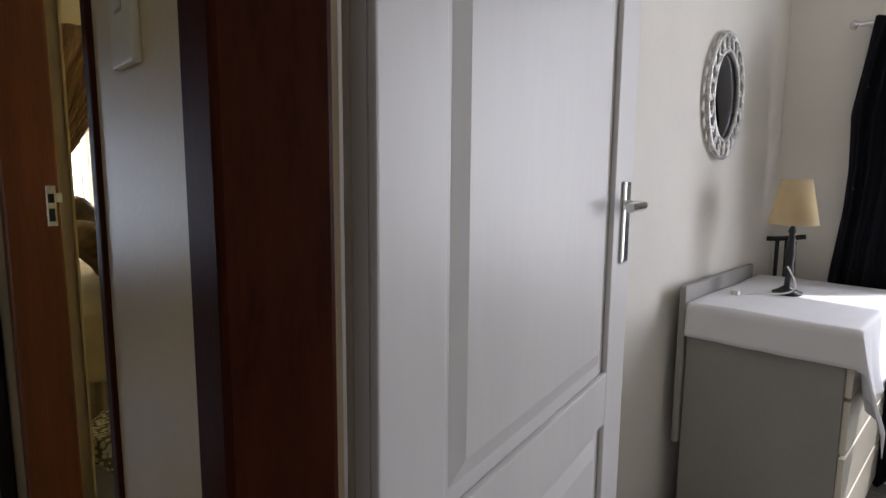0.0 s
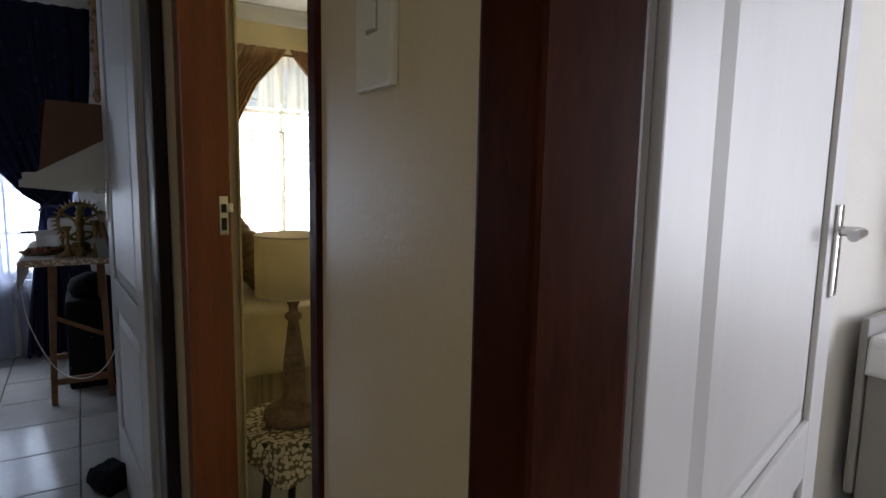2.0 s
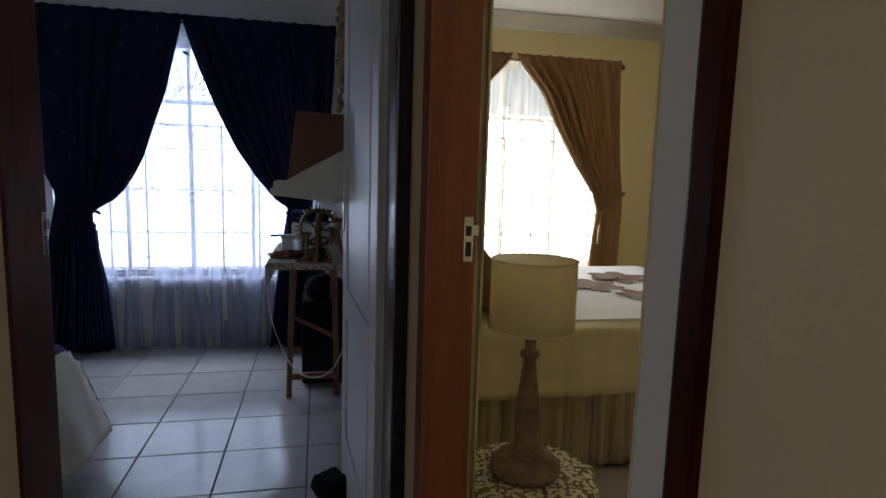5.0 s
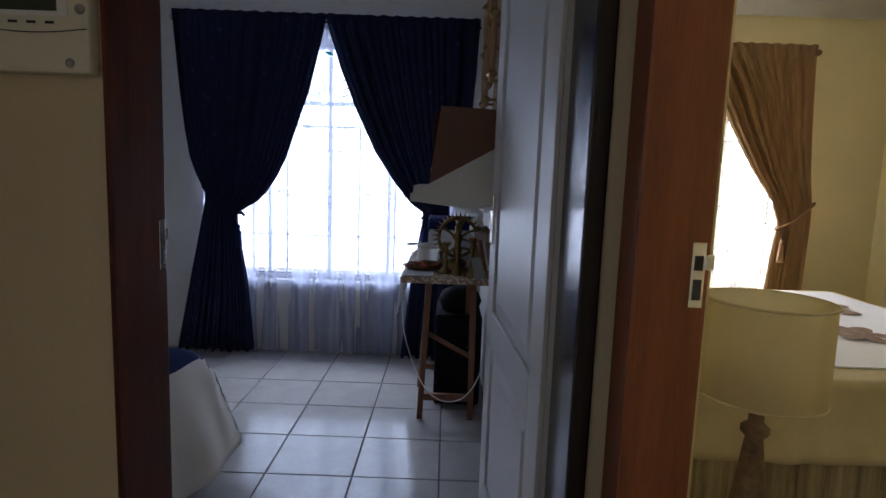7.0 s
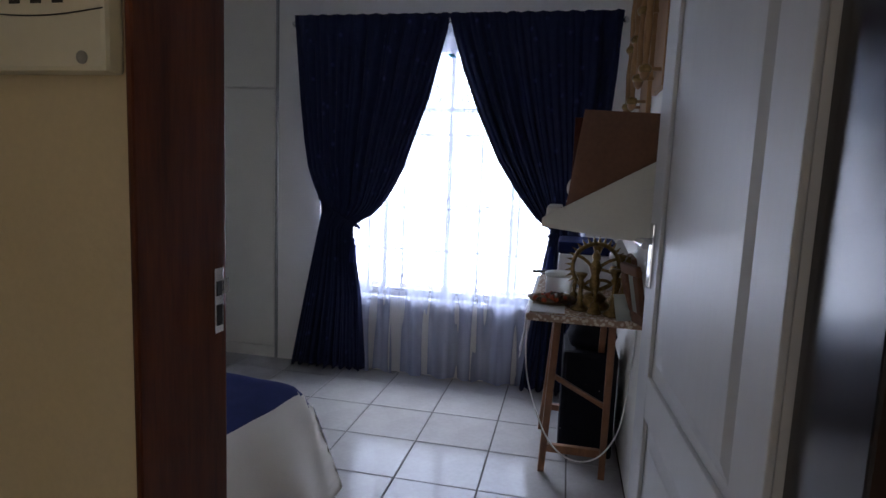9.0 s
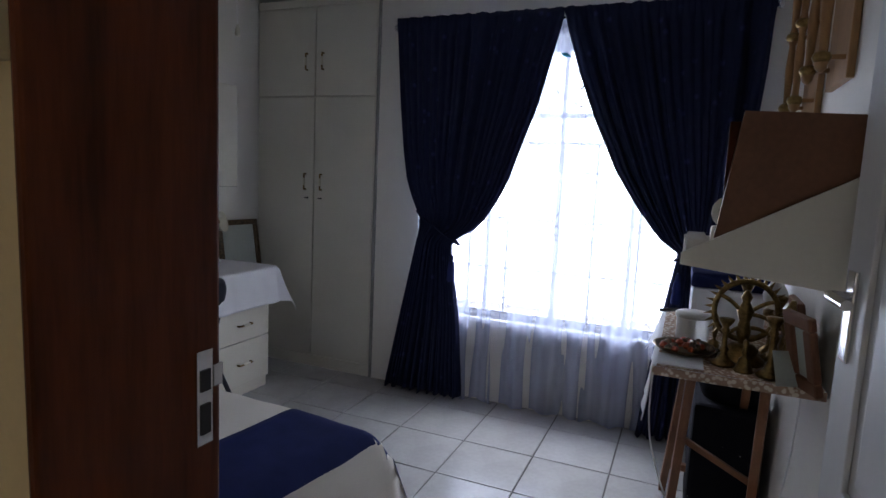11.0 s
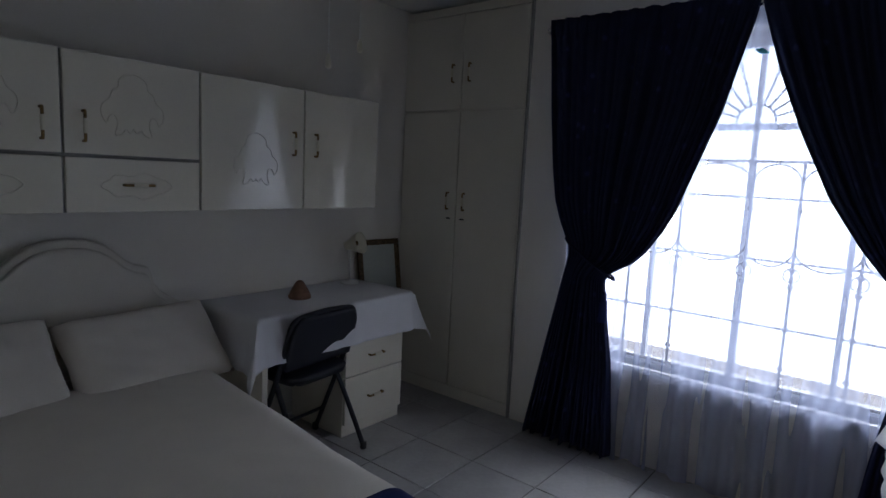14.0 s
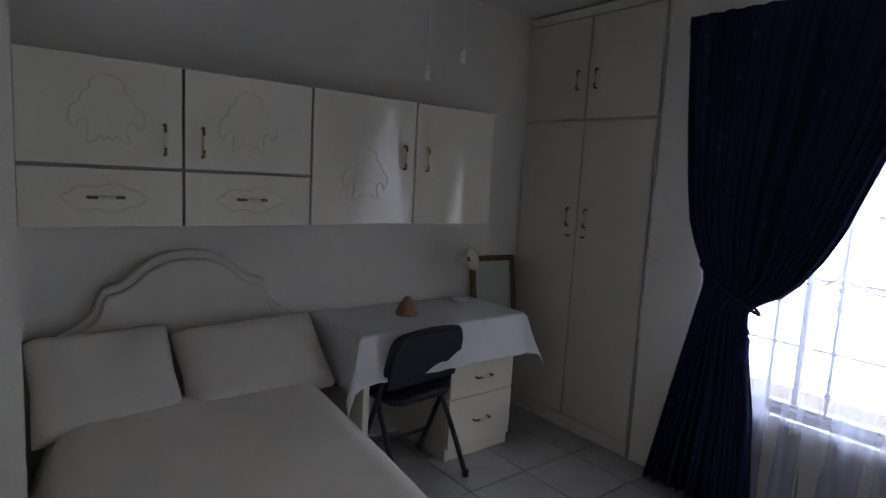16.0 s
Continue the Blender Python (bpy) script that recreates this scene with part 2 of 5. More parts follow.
def lathe(name, profile, m, parent=None, loc=(0, 0, 0), seg=28, smooth=True):
    """A turned shape; profile rows of (radius, height)."""
    bm = bmesh.new()
    rings = []
    for r, z in profile:
        rings.append([bm.verts.new((loc[0] + max(r, 1e-4) * math.cos(2 * math.pi * i / seg), loc[1] + max(r, 1e-4) * math.sin(2 * math.pi * i / seg), loc[2] + z)) for i in range(seg)])
    for a, b in zip(rings, rings[1:]):
        for i in range(seg):
            bm.faces.new((a[i], a[(i + 1) % seg], b[(i + 1) % seg], b[i]))
    bm.faces.new(rings[0])
    bm.faces.new(rings[-1])
    return finish(name, bm, m, parent, smooth)


def tube(name, pts, r, m, parent=None, cyclic=False, smooth=True):
    cu = bpy.data.curves.new(name, "CURVE")
    cu.dimensions, cu.bevel_depth, cu.bevel_resolution, cu.use_fill_caps = "3D", r, 3, True
    sp = cu.splines.new("POLY" if not smooth else "NURBS")
    sp.points.add(len(pts) - 1)
    for p, q in zip(sp.points, pts):
        p.co = (*q, 1)
    sp.use_cyclic_u = cyclic
    if smooth:
        sp.use_endpoint_u, sp.order_u = True, 3
    tmp = bpy.data.objects.new(name, cu)
    me = bpy.data.meshes.new_from_object(tmp)
    me.name = name
    bpy.data.objects.remove(tmp)
    me.materials.clear()
    me.materials.append(M[m])
    for p in me.polygons:
        p.use_smooth = True
    ob = new(name, me)
    if parent:
        ob.parent = parent
    return ob


def grid(name, nu, nv, f, m, parent=None, thick=0.0, smooth=True):
    """A sheet from f(u, v) with u, v in 0..1."""
    bm = bmesh.new()
    vs = [[bm.verts.new(f(i / nu, j / nv)) for j in range(nv + 1)] for i in range(nu + 1)]
    for i in range(nu):
        for j in range(nv):
            bm.faces.new((vs[i][j], vs[i + 1][j], vs[i + 1][j + 1], vs[i][j + 1]))
    ob = finish(name, bm, m, parent, smooth)
    if thick:
        md = ob.modifiers.new("thickness", "SOLIDIFY")
        md.thickness = thick
    return ob


def wall_rects(a0, a1, z0, z1, holes):
    """Rectangles that leave the holes (a, b, bottom, top) open."""
    out, a = [], a0
    for h0, h1, b, t in sorted(holes):
        if h0 > a:
            out.append((a, h0, z0, z1))
        if b > z0:
            out.append((h0, h1, z0, b))
        if t < z1:
            out.append((h0, h1, t, z1))
        a = h1
    if a < a1:
        out.append((a, a1, z0, z1))
    return out


def wall_x(name, x0, x1, y0, y1, holes, m, label):
    """A wall with its face across x."""
    return structure(boxes(name, [(x0, x1, a, b, c, d) for a, b, c, d in wall_rects(y0, y1, 0, CEIL, holes)], m), label, "wall")


def wall_y(name, y0, y1, x0, x1, holes, m, label):
    return structure(boxes(name, [(a, b, y0, y1, c, d) for a, b, c, d in wall_rects(x0, x1, 0, CEIL, holes)], m), label, "wall")


# ---- large structure ----
CEIL = 2.42
WIN = -4.96            # inner face of the window wall
HALL_W = -2.02         # hall face of the wall with the blue bedroom's door
HALL_N = 0.184         # hall face of the wall with the other two doors
DEPTH = 0.12

wall_x("wall_west", WIN - 0.2, WIN, -2.05, 2.87, [(-1.74, -0.1, 0.5, 2.1), (0.5, 2.16, 0.5, 2.1)], "white_wall", "white painted wall with two windows")
wall_x("wall_west_back", -5.62, -5.5, -3.1, -2.0, [], "white_wall", "white wall behind the built-in wardrobe")
wall_y("wall_recess", -2.05, -2.0, -5.5, WIN - 0.2, [], "white_wall", "short white return wall beside the wardrobe")
wall_y("wall_south", -3.1, -2.98, -5.5, -2.02, [], "white_wall", "white painted bedroom wall")
wall_x("wall_corner_return", -2.362, HALL_W - 0.162, -2.98, -1.7, [], "white_wall", "white painted projecting wall corner")
wall_x("wall_blue_door", HALL_W - 0.155, HALL_W, -2.98, HALL_N, [(-0.660, 0.141, 0, 2.07)], "cream_wall", "cream painted hall wall round a doorway")
wall_x("wall_blue_inner", HALL_W - 0.161, HALL_W - 0.156, -1.7, -0.665, [], "white_wall", "white painted bedroom side of the hall wall")
wall_y("wall_partition", 0.135, HALL_N + DEPTH - 0.003, WIN, HALL_W - 0.156, [], "white_wall", "white partition wall between the bedrooms")
wall_y("wall_partition_yellow", HALL_N + DEPTH - 0.002, HALL_N + DEPTH + 0.004, WIN, -1.99, [], "yellow_wall", "pale yellow painted bedroom wall")
wall_y("wall_hall_north", HALL_N, HALL_N + DEPTH, HALL_W - 0.155, 1.7, [(-2.0, -1.05, 0, 2.07), (-0.734, 0.13, 0, 2.07)], "cream_wall", "cream painted hall wall with two doorways")
wall_x("wall_divide", -1.32, -1.203, HALL_N + DEPTH, 2.75, [], "white_wall", "white wall between two bedrooms")
wall_x("wall_divide_yellow", -1.327, -1.321, HALL_N + DEPTH, 2.75, [], "yellow_wall", "pale yellow painted bedroom wall")
wall_y("wall_north", 2.75, 2.87, WIN, 1.7, [(-0.78, 0.42, 0.7, 2.05)], "white_wall", "white painted bedroom wall with a window")
wall_y("wall_north_yellow", 2.738, 2.745, WIN, -1.327, [], "yellow_wall", "pale yellow painted bedroom wall")
wall_x("wall_west_yellow", WIN + 0.001, WIN + 0.006, HALL_N + DEPTH + 0.004, 2.738, [(0.5, 2.16, 0.5, 2.1)], "yellow_wall", "pale yellow painted window wall")
wall_x("wall_east", 1.7, 1.8, -1.2, 2.87, [], "white_wall", "plain white end wall")
# The opening in this unseen wall is made up for the hall lamp.
wall_y("wall_hall_south", -1.2, -1.1, HALL_W, 1.7, [(0.3, 1.2, 0, 2.2)], "cream_wall", "cream painted hall wall")
# Unseen block, added to keep outside light from leaking in under the wall.
structure(boxes("wall_footing", [(WIN - 0.2, WIN, -2.05, 2.87, -0.2, 0.0)], "outer_wall"), "unseen block added under the window wall against leaking light", "footing")
structure(boxes("ceiling", [(-5.62, 1.8, -3.1, 2.87, CEIL, CEIL + 0.1)], "ceiling"), "plain white plastered ceiling", "ceiling")
structure(boxes("floor_yellow", [(WIN, -1.32, HALL_N + DEPTH, 2.75, -0.05, -0.003)], "tile"), "pale tiled bedroom floor", "floor")
structure(boxes("floor_hall", [(HALL_W, 1.7, -1.1, HALL_N + DEPTH - 0.001, -0.05, -0.003)], "tile"), "pale tiled hall floor", "floor")


def cornice():
    bm = bmesh.new()
    n = 8
    prof = [(0.10 - 0.10 * math.cos(i / n * math.pi / 2), CEIL - 0.10 + 0.10 * math.sin(i / n * math.pi / 2)) for i in range(n + 1)]
    for y0, y1, x0, x1, ax in ((0.31, 2.738, WIN + 0.006, 0, "x"), (0, 2.738, WIN + 0.1, -1.33, "y")):
        rows = []
        for d, zz in prof:
            if ax == "x":
                rows.append([bm.verts.new((x0 + d, y0, zz)), bm.verts.new((x0 + d, y1, zz))])
            else:
                rows.append([bm.verts.new((x0, y1 - d, zz)), bm.verts.new((x1, y1 - d, zz))])
        for a, b in zip(rows, rows[1:]):
            bm.faces.new((a[0], a[1], b[1], b[0]))
    ob = finish("cornice_trim", bm, "ceiling", None, True)
    md = ob.modifiers.new("thickness", "SOLIDIFY")
    md.thickness = 0.008
    return structure(ob, "white coved plaster cornice", "cornice")


cornice()

# outside
structure(boxes("ground", [(-400, -5.17, -400, 400, -0.4, -0.15), (1.8, 400, -400, 400, -0.4, -0.15), (-5.17, 1.8, 2.88, 400, -0.4, -0.15), (-5.17, 1.8, -400, -3.1, -0.4, -0.15)], "paving"), "pale paved garden ground", "ground")
structure(boxes("roof_eave", [(-5.45, -5.17, -4, 4, 2.42, 2.5)], "fascia"), "narrow brown painted roof eave", "eave")
structure(boxes("garden_wall", [(-11.2, -11, -14, 14, -0.2, 1.9)], "outer_wall"), "sunlit cream garden wall", "garden wall")


# ---- door frames and doors ----
def frame_x(name, x0, x1, a, b, jamb, jr, m, mr, label, proud=0.01):
    """Door frame in a wall across x; clear opening a..b."""
    e = thing(name, (0, 0, 0), label, "door frame")
    e["kind"] = "structure"
    zt = 2.03
    boxes("jamb", [(x0 - proud, x1 + proud, a - jamb, a, 0, zt)], m, e, 0.004)
    boxes("jamb", [(x0 - proud, x1 + proud, b, b + jr, 0, zt)], mr, e, 0.004)
    boxes("head", [(x0 - proud, x1 + proud, a - jamb, b + jr, zt, zt + 0.04)], m, e, 0.004)
    return e


def strike(parent, axis, at, along, z):
    """Strike plate let into a jamb, with two dark slots and the turned lip."""
    bm, dk = bmesh.new(), bmesh.new()
    w, h = 0.02, 0.094
    if axis == "y":
        add_box(bm, along - w / 2, along + w / 2, at, at + 0.003, z - h / 2, z + h / 2, 0.001)
        add_box(bm, along - w / 2 - 0.012, along - w / 2, at, at + 0.004, z + 0.008, z + 0.03, 0.001)
        add_box(dk, along - 0.006, along + 0.006, at + 0.002, at + 0.0042, z + 0.007, z + 0.028)
        add_box(dk, along - 0.006, along + 0.006, at + 0.002, at + 0.0042, z - 0.036, z - 0.006)
    else:
        add_box(bm, at, at + 0.003, along - w / 2, along + w / 2, z - h / 2, z + h / 2, 0.001)
        add_box(bm, at, at + 0.004, along + w / 2, along + w / 2 + 0.012, z + 0.008, z + 0.03, 0.001)
        add_box(dk, at + 0.002, at + 0.0042, along - 0.006, along + 0.006, z + 0.007, z + 0.028)
        add_box(dk, at + 0.002, at + 0.0042, along - 0.006, along + 0.006, z - 0.036, z - 0.006)
    p = finish("strike_plate", bm, "chrome", parent)
    tagged(p, "chrome strike plate")
    finish("slot", dk, "black", parent)


# The right jamb stands in shadow, painted here as a near-black brown.
f1 = frame_x("door_frame_1", HALL_W - 0.16, HALL_W, -0.652, 0.106, 0.008, 0.034, "brown_wood", "shaded_brown", "dark-stained wooden frame of an open door")
strike(f1, "y", -0.6515, HALL_W - 0.147, 1.09)


def frame_y(name, y0, y1, a, b, jl, jr, ml, mr, label, proud=0.012, left_proud=0.0):
    e = thing(name, (0, 0, 0), label, "door frame")
    e["kind"] = "structure"
    zt = 2.03
    boxes("jamb", [(a - jl, a, y0 - proud - left_proud, y1 + proud, 0, zt)], ml, e, 0.005)
    boxes("jamb", [(b, b + jr, y0 - proud, y1 + proud, 0, zt)], mr, e, 0.005)
    boxes("head", [(a - jl, b + jr, y0 - proud, y1 + proud, zt, zt + 0.04)], ml, e, 0.005)
    return e


# Left jamb and head in orange wood, right jamb in the darker wood.
f2 = frame_y("door_frame_2", HALL_N, HALL_N + 0.074, -1.90, -1.082, 0.078, 0.032, "orange_wood", "jamb", "varnished reddish wooden door frame with a darker right jamb", 0.006, 0.022)
strike(f2, "x", -1.8995, HALL_N + 0.062, 1.112)
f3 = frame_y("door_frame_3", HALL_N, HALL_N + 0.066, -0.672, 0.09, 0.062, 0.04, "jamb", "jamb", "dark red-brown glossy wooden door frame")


def door_leaf(name, label, w=0.81, h=2.02, t=0.04):
    """White moulded panel door; hinge edge on the local z axis, leaf along +x, front towards -y."""
    e = thing(name, (0, 0, 0), label, "door")
    e["kind"] = "structure"
    st = 0.115
    rails = [(0, 0.22), (0.70, 0.805), (h - 0.12, h)]
    core = bmesh.new()
    add_box(core, 0, w, 0.011, t - 0.011, 0, h, 0)
    finish("core", core, "gloss_white", e)
    fr = []
    for y0, y1 in ((0, 0.0105), (t - 0.0105, t)):
        fr += [(0, st, y0, y1, 0, h), (w - st, w, y0, y1, 0, h)]
        fr += [(st, w - st, y0, y1, a, b) for a, b in rails]
    boxes("rail", fr, "gloss_white", e, 0.003)
    bm = bmesh.new()
    for z0, z1 in ((0.22, 0.70), (0.805, h - 0.12)):
        for s in (0, 1):
            ya, yb = (0.0108, 0.003) if s == 0 else (t - 0.0108, t - 0.003)
            i0, i1 = 0.022, 0.05
            o = [bm.verts.new((x, ya, z)) for x, z in ((st + i0, z0 + i0), (w - st - i0, z0 + i0), (w - st - i0, z1 - i0), (st + i0, z1 - i0))]
            n = [bm.verts.new((x, yb, z)) for x, z in ((st + i1, z0 + i1), (w - st - i1, z0 + i1), (w - st - i1, z1 - i1), (st + i1, z1 - i1))]
            for k in range(4):
                bm.faces.new((o[k], o[(k + 1) % 4], n[(k + 1) % 4], n[k]))
            bm.faces.new(n)
    finish("panel", bm, "gloss_white", e)
    hz, hx = 1.1, w - 0.055
    for s, y in ((-1, 0), (1, t)):
        pl = bmesh.new()
        add_box(pl, hx - 0.018, hx + 0.018, min(y, y + s * 0.008), max(y, y + s * 0.008), hz - 0.085, hz + 0.075, 0.003)
        tagged(finish("handle_plate", pl, "chrome", e), "chrome handle plate")
        hd = tube("handle", [(hx, y, hz + 0.03), (hx, y + s * 0.028, hz + 0.03), (hx, y + s * 0.038, hz + 0.03), (hx - 0.02, y + s * 0.04, hz + 0.03), (hx - 0.105, y + s * 0.04, hz + 0.03)], 0.009, "chrome", e)
        tagged(hd, "chrome lever handle")
    return e


d1 = door_leaf("door_1", "open white moulded panel door with chrome handle")
d1.matrix_basis = pose(-2.19, 0.085, 0.008, 0, 0, 180 + 3.5) @ Matrix.Diagonal((1, -1, 1, 1))
d3 = door_leaf("door_3", "open white moulded panel door with lever handle")
d3.matrix_basis = pose(-0.744, 0.313, 0.008, 0, 0, 105.2) @ Matrix.Diagonal((1, -1, 1, 1))


# ---- windows ----
def window(name, y0, y1, z0, z1, label):
    e = thing(name, (0, 0, 0), label, "window")
    e["kind"] = "structure"
    x = WIN - 0.12
    b = 0.03
    n = 4
    rows = [(x - 0.02, x + 0.02, y0, y0 + b, z0, z1), (x - 0.02, x + 0.02, y1 - b, y1, z0, z1), (x - 0.02, x + 0.02, y0, y1, z0, z0 + b), (x - 0.02, x + 0.02, y0, y1, z1 - b, z1)]
    for i in range(1, n):
        yy = y0 + (y1 - y0) * i / n
        rows.append((x - 0.018, x + 0.018, yy - 0.012, yy + 0.012, z0 + b, z1 - b))
    rows.append((x - 0.018, x + 0.018, y0 + b, y1 - b, 1.67, 1.70))
    rows += [(x - 0.008, x + 0.008, y0 + b, y1 - b, z - 0.005, z + 0.005) for z in (0.79, 1.09, 1.37)]
    boxes("frame", rows, "paint_iron", e, 0.002)
    for i in range(n):
        ya, yb = y0 + (y1 - y0) * i / n + 0.012, y0 + (y1 - y0) * (i + 1) / n - 0.012
        cuts = (z0 + b, 0.79, 1.09, 1.37, 1.67)
        for za, zb in [(p + (0.005 if k else 0), q - (0.005 if k < 3 else 0)) for k, (p, q) in enumerate(zip(cuts, cuts[1:]))] + [(1.70, z1 - b)]:
            p = boxes("pane", [(x - 0.002, x + 0.002, ya, yb, za, zb)], "glass", e)
            p.visible_shadow = False
    boxes("sill", [(WIN - 0.1, WIN + 0.02, y0 - 0.02, y1 + 0.02, z0 - 0.03, z0)], "ceiling", e, 0.005)
    return e


def burglar_bars(y0, y1, z0, z1, ys):
    """Iron bars with knuckles, arched heads and a fan of rays at the top."""
    e = thing("burglar_bars", (0, 0, 0), "painted iron burglar bars with knuckles and arches, coloured dark as if backlit", "burglar bars")
    x = WIN - 0.075
    for z in (z0 + 0.03, 1.53, z1 - 0.05):
        boxes("crossbar", [(x - 0.004, x + 0.004, y0, y1, z - 0.006, z + 0.006)], "backlit_bar_iron", e)
    knuckle = [(0.006, -0.014), (0.013, -0.006), (0.014, 0.0), (0.013, 0.006), (0.006, 0.014)]
    for y in ys:
        tube("bar", [(x, y, z0 + 0.02), (x, y, 1.53)], 0.0065, "backlit_bar_iron", e, smooth=False)
        for z in (0.62, 0.80, 0.99, 1.065, 1.32):
            lathe("knuckle", knuckle, "backlit_bar_iron", e, (x, y, z), 8)
    for ya, yb in zip(ys, ys[1:]):
        yc, r = (ya + yb) / 2, (yb - ya) / 2
        for zc, sg in ((1.43, 1), (1.16, -1)):
            arc = [(x + 0.007, yc + math.cos(k / 10 * math.pi) * r, zc + sg * math.sin(k / 10 * math.pi) * 0.09) for k in range(11)]
            tube("arch", arc, 0.004, "backlit_bar_iron", e)
        for sg in (-1, 1):
            curl = [(x + 0.007, yc + sg * (r - 0.045 * (1 - k / 12) * math.sin(k / 12 * 5.0)), 1.03 + 0.045 * (1 - k / 12) * math.cos(k / 12 * 5.0)) for k in range(13)]
            tube("curl", curl, 0.003, "backlit_bar_iron", e)
    yc, zc = (y0 + y1) / 2, 1.70
    for k in range(1, 10):
        t = k / 10 * math.pi
        tube("ray", [(x, yc + 0.08 * math.cos(t), zc + 0.08 * math.sin(t)), (x, yc + 0.34 * math.cos(t), zc + 0.34 * math.sin(t))], 0.005, "backlit_bar_iron", e, smooth=False)
    for r in (0.08, 0.34):
        tube("ring", [(x, yc + r * math.cos(k / 14 * math.pi), zc + r * math.sin(k / 14 * math.pi)) for k in range(15)], 0.005, "backlit_bar_iron", e)
    return e


window("window_1", -1.74, -0.1, 0.5, 2.1, "steel-framed bedroom window with small panes")
window("window_2", 0.5, 2.16, 0.5, 2.1, "steel-framed window in the yellow bedroom")
burglar_bars(-1.74, -0.1, 0.5, 2.1, (-1.67, -1.43, -1.20, -0.90, -0.71, -0.465, -0.22))
burglar_bars(0.5, 2.16, 0.5, 2.1, (0.62, 0.86, 1.10, 1.34, 1.58, 1.82, 2.06))
boxes("window_3", [(-0.78, -0.73, 2.8, 2.84, 0.7, 2.05), (0.37, 0.42, 2.8, 2.84, 0.7, 2.05), (-0.73, 0.37, 2.8, 2.84, 0.7, 0.75), (-0.73, 0.37, 2.8, 2.84, 2.0, 2.05)], "paint_iron")
structure(bpy.data.objects["window_3"], "plain steel window frame", "window")


# ---- curtains ----
def lerp_rows(rows, z):
    for (za, *a), (zb, *b) in zip(rows, rows[1:]):
        if za >= z >= zb:
            k = (za - z) / (za - zb)
            return [p + (q - p) * k for p, q in zip(a, b)]
    return list(rows[-1][1:])


def curtain(name, x, rows, folds, amp, m, label, seed=0, nu=150, nv=70, dirn=1, smock=0.07):
    """Gathered cloth; rows of (height, one edge, other edge, gather) from top to hem."""
    z1, z0 = rows[0][0], rows[-1][0]
    rnd = random.Random(seed)
    ph = [rnd.uniform(0, 6.3) for _ in range(6)]

    def f(u, v):
        z = z1 + (z0 - z1) * v
        a, b, g = lerp_rows(rows, z)
        w = u + 0.012 * math.sin(5 * u + ph[0] + 3 * v) + 0.008 * math.sin(23 * u + ph[1])
        am = amp * g * (0.55 + 0.45 * math.sin(9 * u + ph[2] + 2.0 * v))
        d = am * math.sin(2 * math.pi * folds * w + ph[3] + 0.5 * math.sin(4 * v + ph[4]))
        d += 0.35 * amp * g * math.sin(2 * math.pi * folds * 2.3 * w + ph[5])
        if z1 - z < smock:
            d = 0.35 * d + 0.004 * math.sin(2 * math.pi * folds * 4 * u)
        zz = z + (0.012 * math.sin(2 * math.pi * folds * u + ph[1]) if v > 0.98 else 0) + (0.003 * math.sin(2 * math.pi * folds * 1.3 * u) if v < 0.01 else 0)
        return (x + dirn * d, a + (b - a) * u, zz)

    ob = grid(name, nu, nv, f, m, None, 0.003)
    return ob


def tied_pair(x, yl, yc, yr, both, m, label, group, folds=9, amp=0.03, tassel="navy"):
    """Two curtains drawn back with cords. both: for each side rows of (height, inner, outer, gather) as fractions of the half width from the outer edge."""
    for rows_half, yo, s in ((both[0], yl, 1), (both[1], yr, -1)):
        half = abs(yc - yo)
        rows = [(z, yo + s * half * o, yo + s * half * i, g) for z, i, o, g in rows_half]
        e = thing("curtain", (x, yo + s * half * 0.3, 0), label, "curtain", group)
        c = curtain("cloth", 0, [(z, a - (yo + s * half * 0.3), b - (yo + s * half * 0.3), g) for z, a, b, g in rows], folds, amp, m, label, seed=3 if s > 0 else 8)
        c.parent = e
        tie = [r for r in rows_half if r[3] < 0.5][0]
        ya, yb = s * half * (tie[2] - 0.3), s * half * (tie[1] - 0.3)
        ring = []
        for k in range(16):
            t = k / 16 * 2 * math.pi
            ring.append((0.042 * math.sin(t), (ya + yb) / 2 + math.cos(t) * ((yb - ya) / 2 + s * 0.012), tie[0] + 0.055 - math.cos(t) * 0.09))
        tube("tie_back", ring, 0.007, m, e, True)
        lathe("tassel", [(0.003, 0.1), (0.012, 0.09), (0.014, 0.075), (0.009, 0.065), (0.018, 0.05), (0.024, -0.05), (0.02, -0.055)], tassel, e, (0.05, yb - s * 0.01, tie[0] - 0.19), 12)
    return


NAVY_LEFT = [(2.215, 1.006, 0.0, 0.8), (2.1, 0.985, 0.005, 1.0), (1.943, 0.945, 0.02, 1.0), (1.726, 0.892, 0.04, 1.0), (1.473, 0.80, 0.07, 0.9), (1.30, 0.74, 0.10, 0.8), (1.191, 0.685, 0.14, 0.7), (1.08, 0.61, 0.195, 0.6), (1.02, 0.55, 0.20, 0.55), (0.965, 0.45, 0.19, 0.42), (0.92, 0.415, 0.18, 0.42), (0.8, 0.43, 0.155, 0.6), (0.5, 0.48, 0.09, 0.85), (0.012, 0.515, -0.01, 1.1)]
NAVY_RIGHT = [(2.215, 1.006, 0.0, 0.8), (2.1, 0.975, 0.005, 1.0), (1.882, 0.90, 0.012, 1.0), (1.642, 0.80, 0.03, 1.0), (1.38, 0.67, 0.055, 0.9), (1.189, 0.54, 0.10, 0.7), (1.042, 0.415, 0.155, 0.55), (0.985, 0.33, 0.155, 0.42), (0.80, 0.36, 0.12, 0.6), (0.4, 0.42, 0.04, 0.9), (0.012, 0.46, -0.015, 1.1)]
